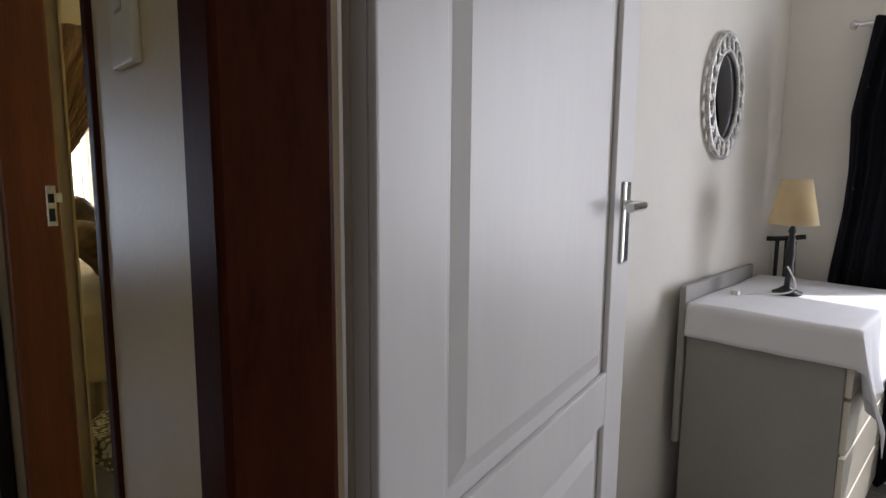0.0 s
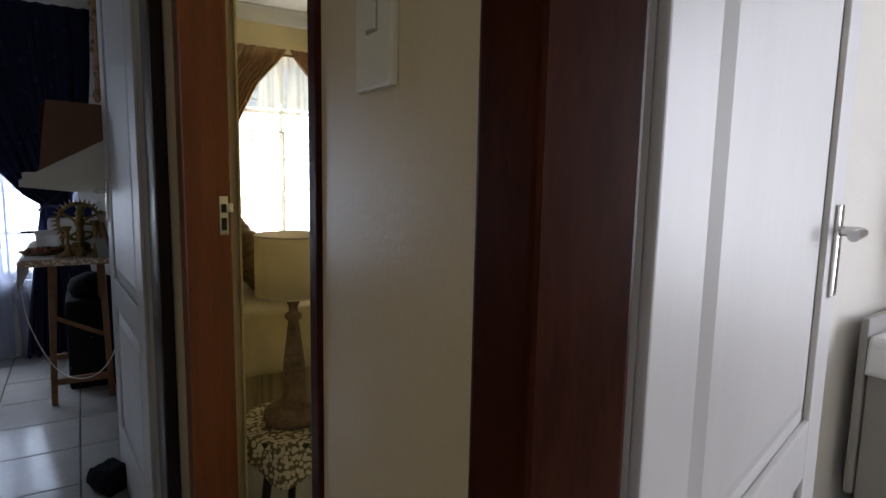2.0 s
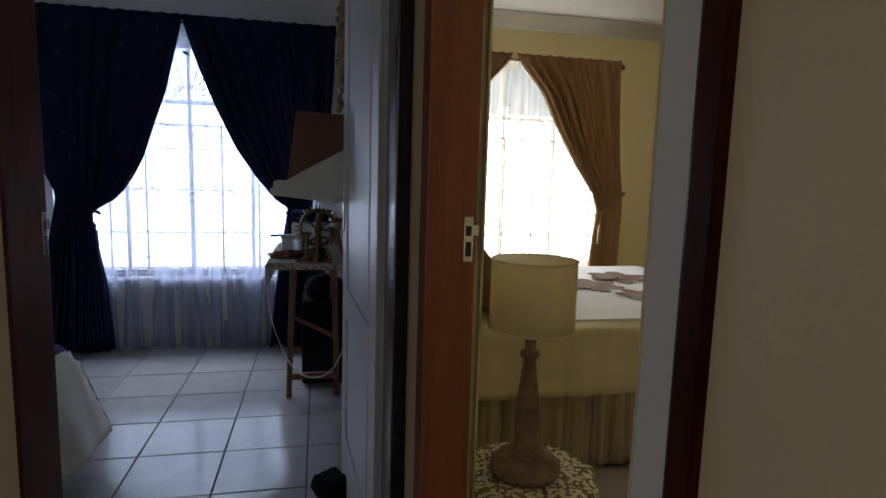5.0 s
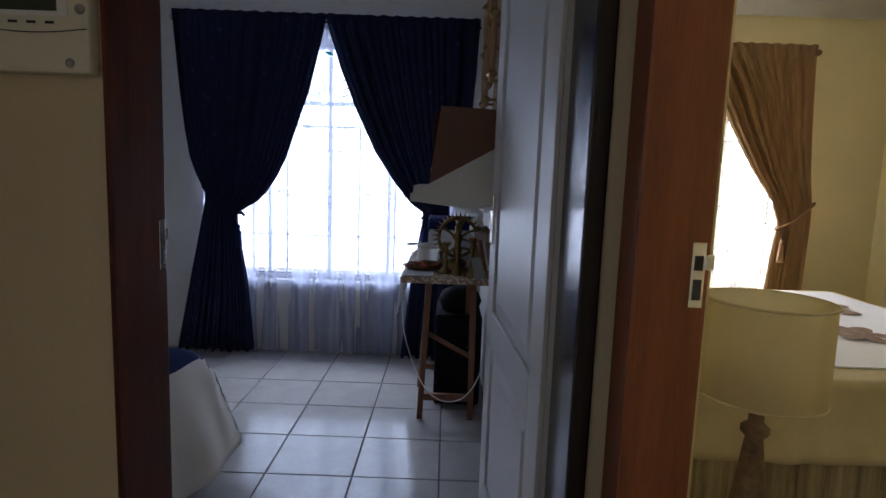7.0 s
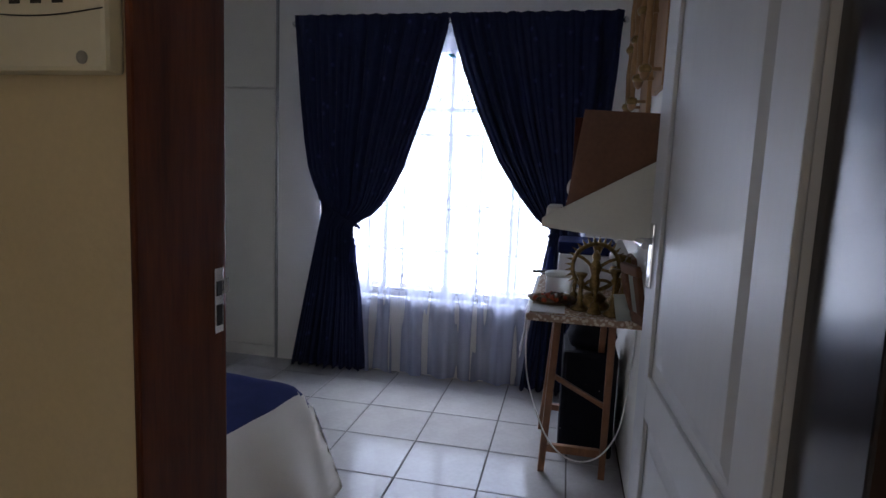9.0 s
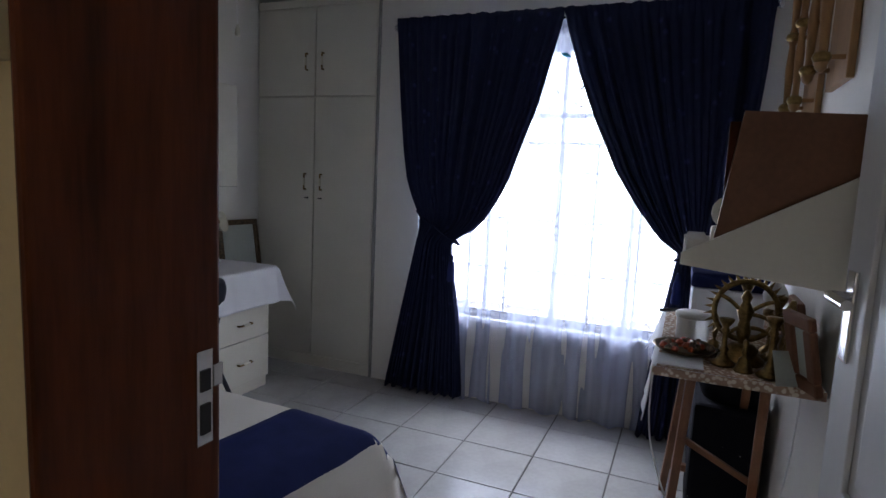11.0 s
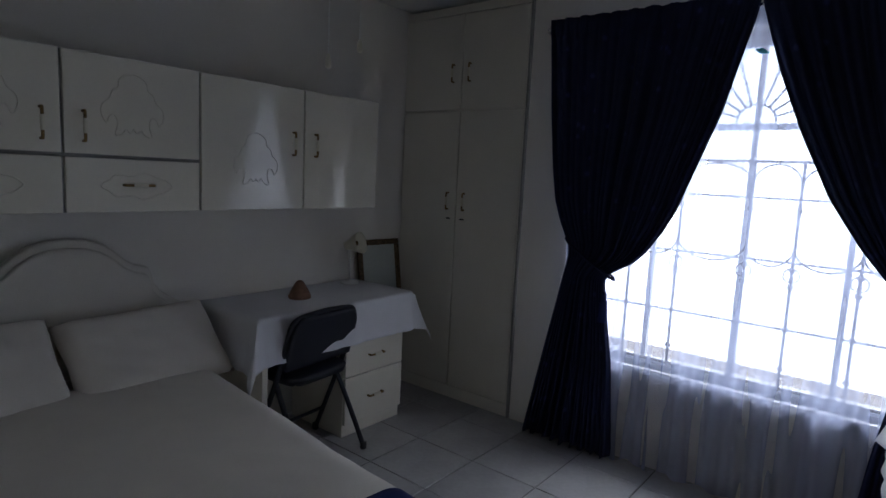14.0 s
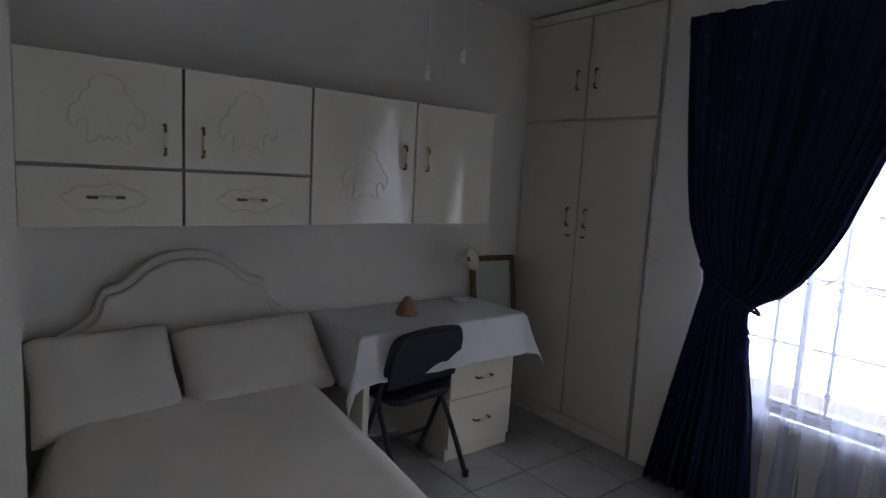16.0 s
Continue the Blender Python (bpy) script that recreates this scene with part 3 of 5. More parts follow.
tied_pair(-4.87, -1.888, -0.915, 0.058, (NAVY_LEFT, NAVY_RIGHT), "navy", "navy blue patterned curtain tied back with a cord", "navy bedroom curtains", 9, 0.03, "navy_plain")
GOLD_ROWS = [(2.13, 0.985, 0.0, 0.8), (2.06, 0.94, 0.0, 1.0), (1.87, 0.74, -0.005, 1.0), (1.59, 0.57, -0.02, 1.0), (1.35, 0.40, -0.045, 0.8), (1.14, 0.22, -0.08, 0.6), (1.0, 0.16, -0.09, 0.42), (0.8, 0.19, -0.085, 0.6), (0.4, 0.23, -0.08, 0.9), (0.03, 0.25, -0.08, 1.0)]
tied_pair(-4.86, 0.485, 1.332, 2.18, (GOLD_ROWS, GOLD_ROWS), "gold", "gold-brown satin curtain tied back", "gold bedroom curtains", 8, 0.028, "gold")


def net(x, y0, y1, z0, z1, m, label, seed):
    ob = curtain("lace_curtain", x, [(z1, y0, y1, 0.8), (0.5, y0, y1, 1.0), (z0, y0 - 0.01, y1 + 0.01, 1.1)], 10, 0.018, m, label, seed, 240, 40)
    ob.modifiers.clear()
    return tagged(ob, label, "curtain")


net(-4.915, -1.73, -0.06, 0.006, 2.16, "lace", "sheer white lace curtain reaching the floor", 5)
net(-4.905, 0.47, 2.14, 0.05, 2.09, "lace_warm", "sheer cream lace curtain before the window", 6)


def rail(x, y0, y1, z, m, label):
    e = thing("curtain_rail", (x, y0, z), label, "curtain rail")
    tube("rod", [(0, -0.03, 0), (0, y1 - y0 + 0.03, 0)], 0.01, m, e, smooth=False)
    for yy in (-0.04, y1 - y0 + 0.04):
        lathe("finial", [(0.004, -0.02), (0.016, -0.012), (0.02, 0), (0.016, 0.012), (0.004, 0.02)], m, e, (0, yy, 0), 14)
    for yy in (0.0, y1 - y0):
        boxes("bracket", [(WIN - x, 0, yy - 0.008, yy + 0.008, -0.008, 0.008)], m, e, 0.002)


rail(-4.90, -1.86, 0.03, 2.17, "chrome", "thin metal curtain rail above the navy curtains")
rail(-4.89, 0.52, 2.16, 2.09, "brass", "brass curtain rail with round finials")


# ---- blue bedroom: wardrobe, wall cabinets, desk, bed ----
def small_handle(parent, loc, horizontal, axis, m2="cream_plastic", L=0.1):
    """Brass ended pull with a cream middle. axis: direction it stands out in."""
    x, y, z = loc
    ends, mid = [], []
    for k in (-1, 1):
        d = k * L / 2
        p = (x + (d if horizontal and axis != "x" else 0), y + (d if horizontal and axis == "x" else 0), z + (0 if horizontal else d))
        o = {"x": (0.022, 0, 0), "y": (0, 0.022, 0)}[axis]
        q = tuple(a + b for a, b in zip(p, o))
        c = tuple(a + b for a, b in zip((x, y, z), o))
        n = tuple(a + (b - a) * 0.5 for a, b in zip(q, c))
        tube("pull_end", [p, tuple(a + b * 0.7 for a, b in zip(p, o)), q, n], 0.0055, "brass", parent)
        mid.append(n)
    tube("pull_grip", [mid[0], mid[1]], 0.008, m2, parent, smooth=False)


def wardrobe():
    e = thing("wardrobe", (-4.955, -2.5, 0), "white built-in four-door wardrobe with brass pulls", "wardrobe")
    ox, oy = 4.955, 2.5
    y0, ym, y1 = -2.972 + oy, -2.513 + oy, -2.06 + oy
    boxes("body", [(-0.5, -0.022, y0, y1 + 0.005, 0.0, 2.40), (-0.022, 0.0, y0, y1, 0.0, 0.075), (-0.022, 0, y0, y1, 2.352, 2.40)], "ward_white", e, 0.002)
    for a, b in ((y0 + 0.004, ym - 0.004), (ym + 0.004, y1 - 0.004)):
        for za, zb in ((0.08, 1.782), (1.795, 2.348)):
            boxes("door", [(-0.021, 0.0, a, b, za, zb)], "ward_white", e, 0.004)
    boxes("trim", [(-0.03, 0.012, y1 + 0.006, y1 + 0.02, 0, 2.40)], "gap_grey", e, 0.002)
    for dy in (-0.062, 0.062):
        small_handle(e, (0.0, ym + dy, 2.01), False, "x")
        small_handle(e, (0.0, ym + dy, 1.245), False, "x")
        lathe("key_plate", [(0.014, 0), (0.016, 0.004), (0.008, 0.008)], "black", e, (0.004, ym + dy * 0.85, 1.135), 12)


wardrobe()


def wall_cabinet(x0, x1, label, split, handle_side):
    e = thing("wall_cabinet", (x0, -2.65, 1.204), label, "wall cabinet", "white wall cabinets over the bed")
    w, h, d = x1 - x0, 0.568, 0.325
    # Body coloured grey so the gaps round the white doors look shaded.
    boxes("body", [(0, w, -d, -0.02, 0.0, h)], "gap_grey", e, 0.001)
    g = 0.005
    lo = 0.2 if split else 0.0
    boxes("door", [(g, w - g, -0.019, 0, lo + (0.012 if split else 0.001), h)], "laminate", e, 0.003)
    hx = w - 0.065 if handle_side > 0 else 0.065
    small_handle(e, (hx, 0, 0.31), False, "y", L=0.105)
    if split:
        boxes("drawer_front", [(g, w - g, -0.019, 0, 0.001, lo)], "laminate", e, 0.003)
        small_handle(e, (w / 2, 0, 0.103), True, "y", L=0.105)
        tube("carved_line", [(w / 2 + 0.125 * math.cos(t) * (1 + 0.05 * math.cos(6 * t)), 0.0003, 0.1 + 0.045 * math.sin(t) * (1 + 0.16 * math.cos(7 * t))) for t in [k / 36 * 2 * math.pi for k in range(36)]], 0.003, "laminate", e, True)
    cx, zb = w / 2 + (0.012 if handle_side > 0 else -0.012), lo + 0.08
    motif = [(0.0, 1.0), (0.22, 0.98), (0.46, 0.88), (0.44, 0.76), (0.66, 0.72), (0.70, 0.58), (0.96, 0.50), (1.0, 0.34), (0.82, 0.18), (0.74, 0.34), (0.54, 0.34), (0.48, 0.18), (0.62, 0.02), (0.34, 0.04), (0.24, 0.16), (0.10, 0.04), (0.0, 0.14)]
    if not split:
        cx, zb = w / 2, 0.11
    for sx in (-1, 1) if split or handle_side < 0 else ():
        tube("carved_line", [(cx + sx * 0.115 * px, 0.0003, zb + 0.235 * pz) for px, pz in motif], 0.003, "laminate", e)


LW = "glossy white wall cabinet with a carved door and drawer"
wall_cabinet(-2.886, -2.385, LW, True, -1)
wall_cabinet(-3.388, -2.886, LW, True, 1)
wall_cabinet(-3.914, -3.388, "glossy white wall cabinet with a brass pull", False, -1)
wall_cabinet(-4.41, -3.914, "glossy white wall cabinet with a brass pull", False, 1)


def drape(name, x0, x1, y0, y1, z, drops, m, parent, seed=1, wave=0.02, r=0.02, n=40, corner=0.35):
    """A cloth over a rectangular top: drops = hang below z on x0, x1, y0, y1 sides."""
    rnd = random.Random(seed)
    p1, p2 = rnd.uniform(0, 6), rnd.uniform(0, 6)
    dx0, dx1, dy0, dy1 = drops

    def axis(t, a, b, d0, d1):
        L = d0 + (b - a) + d1
        s = t * L
        if s < d0:
            return a, d0 - s, -1
        if s > d0 + b - a:
            return b, s - d0 - (b - a), 1
        return a + s - d0, 0, 0

    def f(u, v):
        x, hx, sx = axis(u, x0, x1, dx0, dx1)
        y, hy, sy = axis(v, y0, y1, dy0, dy1)
        h = max(hx, hy) + corner * min(hx, hy)
        k = min(1, h / 0.25)
        wv = wave * k * (math.sin(17 * (x + y) + p1) + 0.6 * math.sin(31 * (x - y) + p2))
        sag = 0.0015 * (math.sin(13 * x + p1) + math.sin(11 * y + p2)) if h == 0 else 0
        ox = sx * (0.006 + abs(wv) + 0.12 * hx * k) if sx else 0
        oy = sy * (0.006 + abs(wv) + 0.12 * hy * k) if sy else 0
        if sx and sy:
            ox += sx * 0.05 * k
            oy += sy * 0.05 * k
        return (x + ox, y + oy, z + sag - h + (0.004 if h else 0.004))

    return grid(name, n, n, f, m, parent, 0.003)


def desk():
    e = thing("desk", (-4.05, -2.72, 0), "white desk with drawers beside the wall", "desk")
    boxes("top", [(-0.49, 0.47, -0.25, 0.235, 0.705, 0.735)], "laminate", e, 0.004)
    boxes("pedestal", [(-0.475, -0.045, -0.24, 0.188, 0.0, 0.704)], "laminate", e, 0.004)
    for za, zb in ((0.07, 0.325), (0.332, 0.52), (0.527, 0.70)):
        boxes("drawer_front", [(-0.472, -0.048, 0.189, 0.207, za, zb)], "laminate", e, 0.003)
        small_handle(e, (-0.26, 0.207, (za + zb) / 2), True, "y", L=0.1)
    boxes("leg_panel", [(0.43, 0.46, -0.24, 0.22, 0, 0.704)], "laminate", e, 0.003)
    t = thing("tablecloth", (-4.05, -2.72, 0.735), "white tablecloth hanging over the desk", "tablecloth")
    drape("cloth", -0.5, 0.5, -0.25, 0.245, 0.002, (0.2, 0.24, 0.0, 0.21), "cloth", t, 4, 0.012, n=70)


desk()


def bed():
    e = thing("bed", (-2.90, -1.9, 0), "single bed made up with white bedding", "bed", turn=-6)
    X0, X1, Y0, Y1 = -0.44, 0.51, -1.0, 0.835
    boxes("base", [(X0 + 0.05, X1 - 0.02, Y0, Y1 - 0.04, 0.06, 0.32)], "linen", e, 0.02)
    boxes("mattress", [(X0 + 0.03, X1 - 0.03, Y0, Y1 - 0.03, 0.321, 0.53)], "linen", e, 0.085)
    for x, y in ((X0 + 0.1, Y1 - 0.12), (X1 - 0.1, Y1 - 0.12), (X0 + 0.1, Y0 + 0.1), (X1 - 0.1, Y0 + 0.1)):
        lathe("foot", [(0.03, 0), (0.035, 0.06)], "black", e, (x, y, 0), 12)
    rnd = random.Random(2)

    def f(u, v):
        s, t = u * 1.72 - 0.37, v * 1.99
        x, hx, dx = X0 + s, 0, 0
        if s < 0:
            x, hx, dx = X0, -s, -1
        elif s > X1 - X0:
            x, hx, dx = X1, s - (X1 - X0), 1
        y, hy, dy = Y0 + 0.28 + t, 0, 0
        if y > Y1:
            hy, y, dy = y - Y1, Y1, 1
        h = min(0.345, max(hx, hy) + 0.3 * min(hx, hy))
        rr = 0.10
        crown = 0.012 * math.sin(math.pi * min(1, max(0, (x - X0) / (X1 - X0))))
        z = 0.545 + crown - h - (0.0 if h else 0) + (0.010 * noise.noise((x * 3, y * 3, 1)) + 0.004 * noise.noise((x * 9 + y * 4, y * 7, 3))) * (1 if h == 0 else 0)
        edge = min(x - X0, X1 - x, Y1 - y)
        if h == 0 and edge < rr:
            z -= rr * (1 - math.sqrt(max(0, 1 - (1 - edge / rr) ** 2))) * 0.8
        elif h:
            z -= rr * 0.8
        k = min(1, h / 0.2)
        wv = 0.016 * k * (1 + math.sin(21 * (y + 0.5 * x)))
        fl = 0.25 * h
        ox, oy = dx * (0.01 + (wv + fl) * (1 if dx else 0)), dy * (0.01 + 0.016 * k * (1 + math.sin(19 * x)) + fl)
        if dx and dy:
            ox, oy = ox - dx * 0.01 * k, oy - dy * 0.01 * k
        return (x + ox, y + oy, max(0.12, z))

    grid("coverlet", 90, 90, f, "linen", e, 0.006)

    def run(u, v):
        x, y, z = f(0.12 + 0.76 * u, (1.245 + 0.33 * v) / 1.99)
        off = 0.012
        s = -1 if x < X0 else (1 if x > X1 else 0)
        return (x + s * off, y, z + (0 if s else off))

    r = thing("bed_runner", (-2.90, -1.9, 0.56), "navy blue runner laid across the bed", "bed runner", turn=-6)

    def run2(u, v):
        x, y, z = run(u, v)
        return (x, y, z - 0.56)

    grid("runner", 60, 14, run2, "navy_plain", r, 0.004)


bed()


def pillow(name, loc, w, d, h, m, label, rx=0, rz=0, group="", ry=0):
    def f(s):
        def q(u, v):
            a, b = 2 * u - 1, 2 * v - 1
            e = max(0.0, (1 - abs(a) ** 7)) ** 0.6 * max(0.0, (1 - abs(b) ** 7)) ** 0.6
            pin = 1 - 0.05 * (1 - abs(a)) * abs(b) ** 4 - 0.05 * abs(a) ** 4 * (1 - abs(b))
            wr = 0.010 * noise.noise((a * 2.5 + loc[0] * 7, b * 2.5, s)) + 0.006 * noise.noise((a * 7 + b * 4, b * 3 - a, s + 4))
            return (a * w / 2 * pin, b * d / 2 * pin, s * (h / 2 * e + wr * e))
        return q
    bm = bmesh.new()
    for s in (1, -1):
        fn = f(s)
        n = 24
        vs = [[bm.verts.new(fn(i / n, j / n)) for j in range(n + 1)] for i in range(n + 1)]
        for i in range(n):
            for j in range(n):
                bm.faces.new((vs[i][j], vs[i + 1][j], vs[i + 1][j + 1], vs[i][j + 1]))
    bmesh.ops.remove_doubles(bm, verts=bm.verts, dist=0.0005)
    ob = finish(name, bm, m, None, True)
    ob.matrix_basis = pose(*loc, rx, 0, rz) @ pose(0, 0, 0, 0, 0, ry)
    return tagged(ob, label, "pillow", group)


pillow("pillow", (-2.635, -2.70, 0.64), 0.48, 0.40, 0.15, "linen", "flattened white cotton pillow on the bed", -46, 2, "white bed pillows", 0)
pillow("pillow", (-3.18, -2.69, 0.635), 0.62, 0.38, 0.15, "linen", "flattened white cotton pillow on the bed", -46, 1, "white bed pillows", 2)


def headboard():
    e = thing("headboard", (-2.975, -2.955, 0), "white upholstered headboard with a curved top", "headboard")
    half = [(0.0, 1.078), (0.07, 1.072), (0.13, 1.052), (0.18, 1.018), (0.225, 0.975), (0.265, 0.952), (0.32, 0.938), (0.334, 0.90), (0.345, 0.86), (0.372, 0.825), (0.42, 0.79), (0.475, 0.755), (0.492, 0.73)]
    outline = [(-x, z) for x, z in reversed(half)] + half[1:]

    def slab(name, k, ya, yb, dz, m):
        bm = bmesh.new()
        top_f = [bm.verts.new((x * k, yb, 0.32 + (z - 0.32) * k + dz)) for x, z in outline]
        top_b = [bm.verts.new((x * k, ya, 0.32 + (z - 0.32) * k + dz)) for x, z in outline]
        bot_f = [bm.verts.new((x * k, yb, 0.3)) for x, z in outline]
        bot_b = [bm.verts.new((x * k, ya, 0.3)) for x, z in outline]
        for i in range(len(outline) - 1):
            for a, b in ((top_f, top_b), (bot_b, bot_f), (bot_f, top_f), (top_b, bot_b)):
                bm.faces.new((a[i], a[i + 1], b[i + 1], b[i]))
        for i in (0, -1):
            bm.faces.new((top_f[i], top_b[i], bot_b[i], bot_f[i]))
        ob = finish(name, bm, m, e)
        md = ob.modifiers.new("round", "BEVEL")
        md.width, md.segments, md.limit_method = 0.014, 3, "ANGLE"
    slab("frame", 1.0, -0.015, 0.03, 0, "headboard")
    slab("padding", 0.955, 0.02, 0.05, 0, "headboard")
    for sx in (-0.35, 0.35):
        boxes("leg", [(sx - 0.03, sx + 0.03, -0.01, 0.02, 0, 0.31)], "laminate", e, 0.003)


headboard()


def folding_chair():
    """Folding chair: the back posts run down to the front feet, the rear legs hinge under the seat."""
    e = thing("folding_chair", (-3.875, -2.535, 0), "dark blue padded metal folding chair at the desk", "chair", turn=6)
    w = 0.215
    for s in (-1, 1):
        tube("post", [(s * w, -0.16, 0.012), (s * w, -0.02, 0.34), (s * w, 0.055, 0.53), (s * w * 0.99, 0.09, 0.66), (s * w * 0.95, 0.103, 0.712), (s * w * 0.75, 0.109, 0.738), (0, 0.111, 0.744)], 0.0125, "navy_vinyl", e)
        tube("leg", [(s * (w - 0.025), -0.02, 0.41), (s * (w - 0.015), 0.09, 0.22), (s * (w - 0.01), 0.19, 0.012)], 0.0125, "navy_vinyl", e)
        for y, k in ((-0.16, w), (0.19, w - 0.01)):
            lathe("foot", [(0.015, 0), (0.017, 0.006), (0.0165, 0.035)], "black", e, (s * k, y, 0), 10)
    tube("rung", [(-w, -0.105, 0.14), (w, -0.105, 0.14)], 0.009, "navy_vinyl", e, smooth=False)

    def seat(u, v):
        a, b = 2 * u - 1, 2 * v - 1
        r = 1 - 0.12 * abs(a) ** 5 * abs(b) ** 5
        return (a * 0.2 * r * (1 - 0.06 * b), -0.075 + b * 0.19 * r, 0.44 + 0.018 * (1 - a ** 4) * (1 - b ** 4) + 0.012 * (1 - v))
    grid("seat", 18, 18, seat, "navy_vinyl", e, 0.035)

    def bk(u, v):
        a = 2 * u - 1
        zz = 0.49 + 0.25 * v
        rr = 1.0 if v < 0.55 else 1 - 0.24 * ((v - 0.55) / 0.45) ** 3
        return (a * 0.21 * rr, 0.045 + 0.065 * v + 0.005 * (1 - a * a), zz)
    grid("backrest", 24, 14, bk, "navy_vinyl", e, 0.028)


folding_chair()

# desk things
cone = thing("woven_cone", (-3.955, -2.72, 0.742), "small terracotta stepped cone ornament on the desk", "ornament")
lathe("cone", [(0.055, 0), (0.058, 0.012), (0.05, 0.026), (0.05, 0.03), (0.042, 0.044), (0.042, 0.048), (0.032, 0.06), (0.032, 0.064), (0.022, 0.078), (0.02, 0.084), (0.012, 0.09)], "terracotta", cone, seg=24)
fan = thing("desk_lamp", (-4.42, -2.86, 0.742), "small white desk lamp with a tilting head", "lamp")
lathe("base", [(0.055, 0), (0.055, 0.012), (0.02, 0.02), (0.008, 0.022)], "plastic", fan)
tube("stem", [(0, 0, 0.02), (0, 0, 0.12), (0.01, 0.0, 0.2), (0.03, 0.03, 0.235)], 0.006, "plastic", fan)
hd = lathe("head", [(0.016, -0.02), (0.022, 0.0), (0.036, 0.03), (0.044, 0.05), (0.04, 0.046), (0.018, 0.012)], "cream_plastic", fan)
hd.matrix_basis = pose(0.03, 0.03, 0.235, -75, 0, 20) @ Matrix.Scale(1.45, 4)
bl = lathe("bulb", [(0.006, 0.0), (0.016, 0.015), (0.014, 0.03), (0.003, 0.036)], "brass", fan)
bl.matrix_basis = pose(0.03, 0.05, 0.242, -75, 0, 20)


def leaning_frame(loc, w, h, turn, tilt, label, m="gilt"):
    e = new("picture_frame")
    e.empty_display_size = 0.05
    e.matrix_basis = pose(*loc, tilt, 0, turn)
    tagged(e, label, "picture frame")
    b = 0.035
    for r in ((-w / 2, w / 2, 0, 0.02, 0, b), (-w / 2, w / 2, 0, 0.02, h - b, h), (-w / 2, -w / 2 + b, 0, 0.02, b, h - b), (w / 2 - b, w / 2, 0, 0.02, b, h - b)):
        boxes("frame_side", [r], m, e, 0.006)
    boxes("print", [(-w / 2 + b, w / 2 - b, 0.004, 0.009, b, h - b)], "picture", e)


leaning_frame((-4.72, -2.9, 0.62), 0.33, 0.36, -6, 9, "gilt picture frame leaning behind the desk")
boxes("bracket_shelf", [(-4.93, -4.55, -2.975, -2.88, 0.6, 0.618)], "gap_grey")
tagged(bpy.data.objects["bracket_shelf"], "grey ledge between the desk and the wardrobe", "ledge")

for i, (px, py, pz) in enumerate(((-3.33, -1.78, 1.72), (-3.494, -1.82, 1.80))):
    e = thing("pull_cord", (px, py, pz), "thin pull cord with a cream knob", "pull cord", "ceiling pull cords")
    tube("cord", [(0, 0, 0.03), (0, 0, CEIL - pz)], 0.0018, "plastic", e, smooth=False)
    lathe("knob", [(0.003, 0.035), (0.008, 0.02), (0.01, 0.0), (0.006, -0.008)], "cream_plastic", e, seg=12)


# ---- blue bedroom: side table and shelf ----
def side_table():
    e = thing("side_table", (-3.86, -0.08, 0), "narrow folding wooden table with crossed legs", "table")
    X0, X1, Y0, Y1 = -0.42, 0.42, -0.205, 0.205
    boxes("top", [(X0, X1, Y0, Y1, 0.79, 0.81)], "table_wood", e, 0.004)

    def leg(a, b, r=0.014):
        bm = bmesh.new()
        add_box(bm, -r, r, -r * 0.8, r * 0.8, 0, (Vector(b) - Vector(a)).length, 0.003)
        ob = finish("leg", bm, "table_wood", e)
        q = (Vector(b) - Vector(a)).to_track_quat("Z", "Y").to_matrix().to_4x4()
        ob.matrix_basis = Matrix.Translation(a) @ q
    for y0, y1 in ((-0.135, -0.10), (0.125, 0.10)):
        leg((-0.06, y0, 0.0), (0.22, y1, 0.79))
        leg((-0.50, y0 - 0.02, 0.0), (-0.16, y1, 0.79))
    boxes("rung", [(-0.03, -0.005, -0.125, 0.12, 0.115, 0.15)], "table_wood", e, 0.003)
    boxes("rung", [(-0.46, -0.435, -0.14, 0.12, 0.13, 0.16)], "table_wood", e, 0.003)
    leg((0.06, 0.11, 0.37), (0.10, -0.12, 0.50), 0.012)
    return e


side_table()
tc = thing("table_cover", (-3.86, -0.08, 0.812), "white cloth with a checked edge on the table", "tablecloth")
drape("cloth", -0.42, 0.425, -0.208, 0.205, 0.0, (0.1, 0.0, 0.16, 0.0), "cloth", tc, 9, 0.012, n=40)
boxes("edging", [(0.4255, 0.43, -0.21, 0.205, -0.018, 0.006), (-0.42, 0.425, -0.2, 0.2, 0.006, 0.0085)], "check", tc, 0.001)
dk = thing("storage_box", (-4.3, -0.02, 0), "dark blue cloth-covered box under the table", "box")
boxes("box_body", [(-0.16, 0.2, -0.13, 0.12, 0, 0.5)], "black_cloth", dk, 0.02)
lathe("bundle", [(0.1, 0), (0.12, 0.05), (0.1, 0.1), (0.04, 0.13)], "black_cloth", dk, (0.05, 0.0, 0.5), 16)
lt = thing("covered_box", (-4.1, -0.08, 0.815), "box covered by white and navy cloth", "box")
boxes("box_body", [(-0.14, 0.12, -0.12, 0.12, 0, 0.15)], "cloth", lt, 0.02)
boxes("cloth_top", [(-0.145, 0.125, -0.125, 0.125, 0.15, 0.205)], "navy_plain", lt, 0.015)


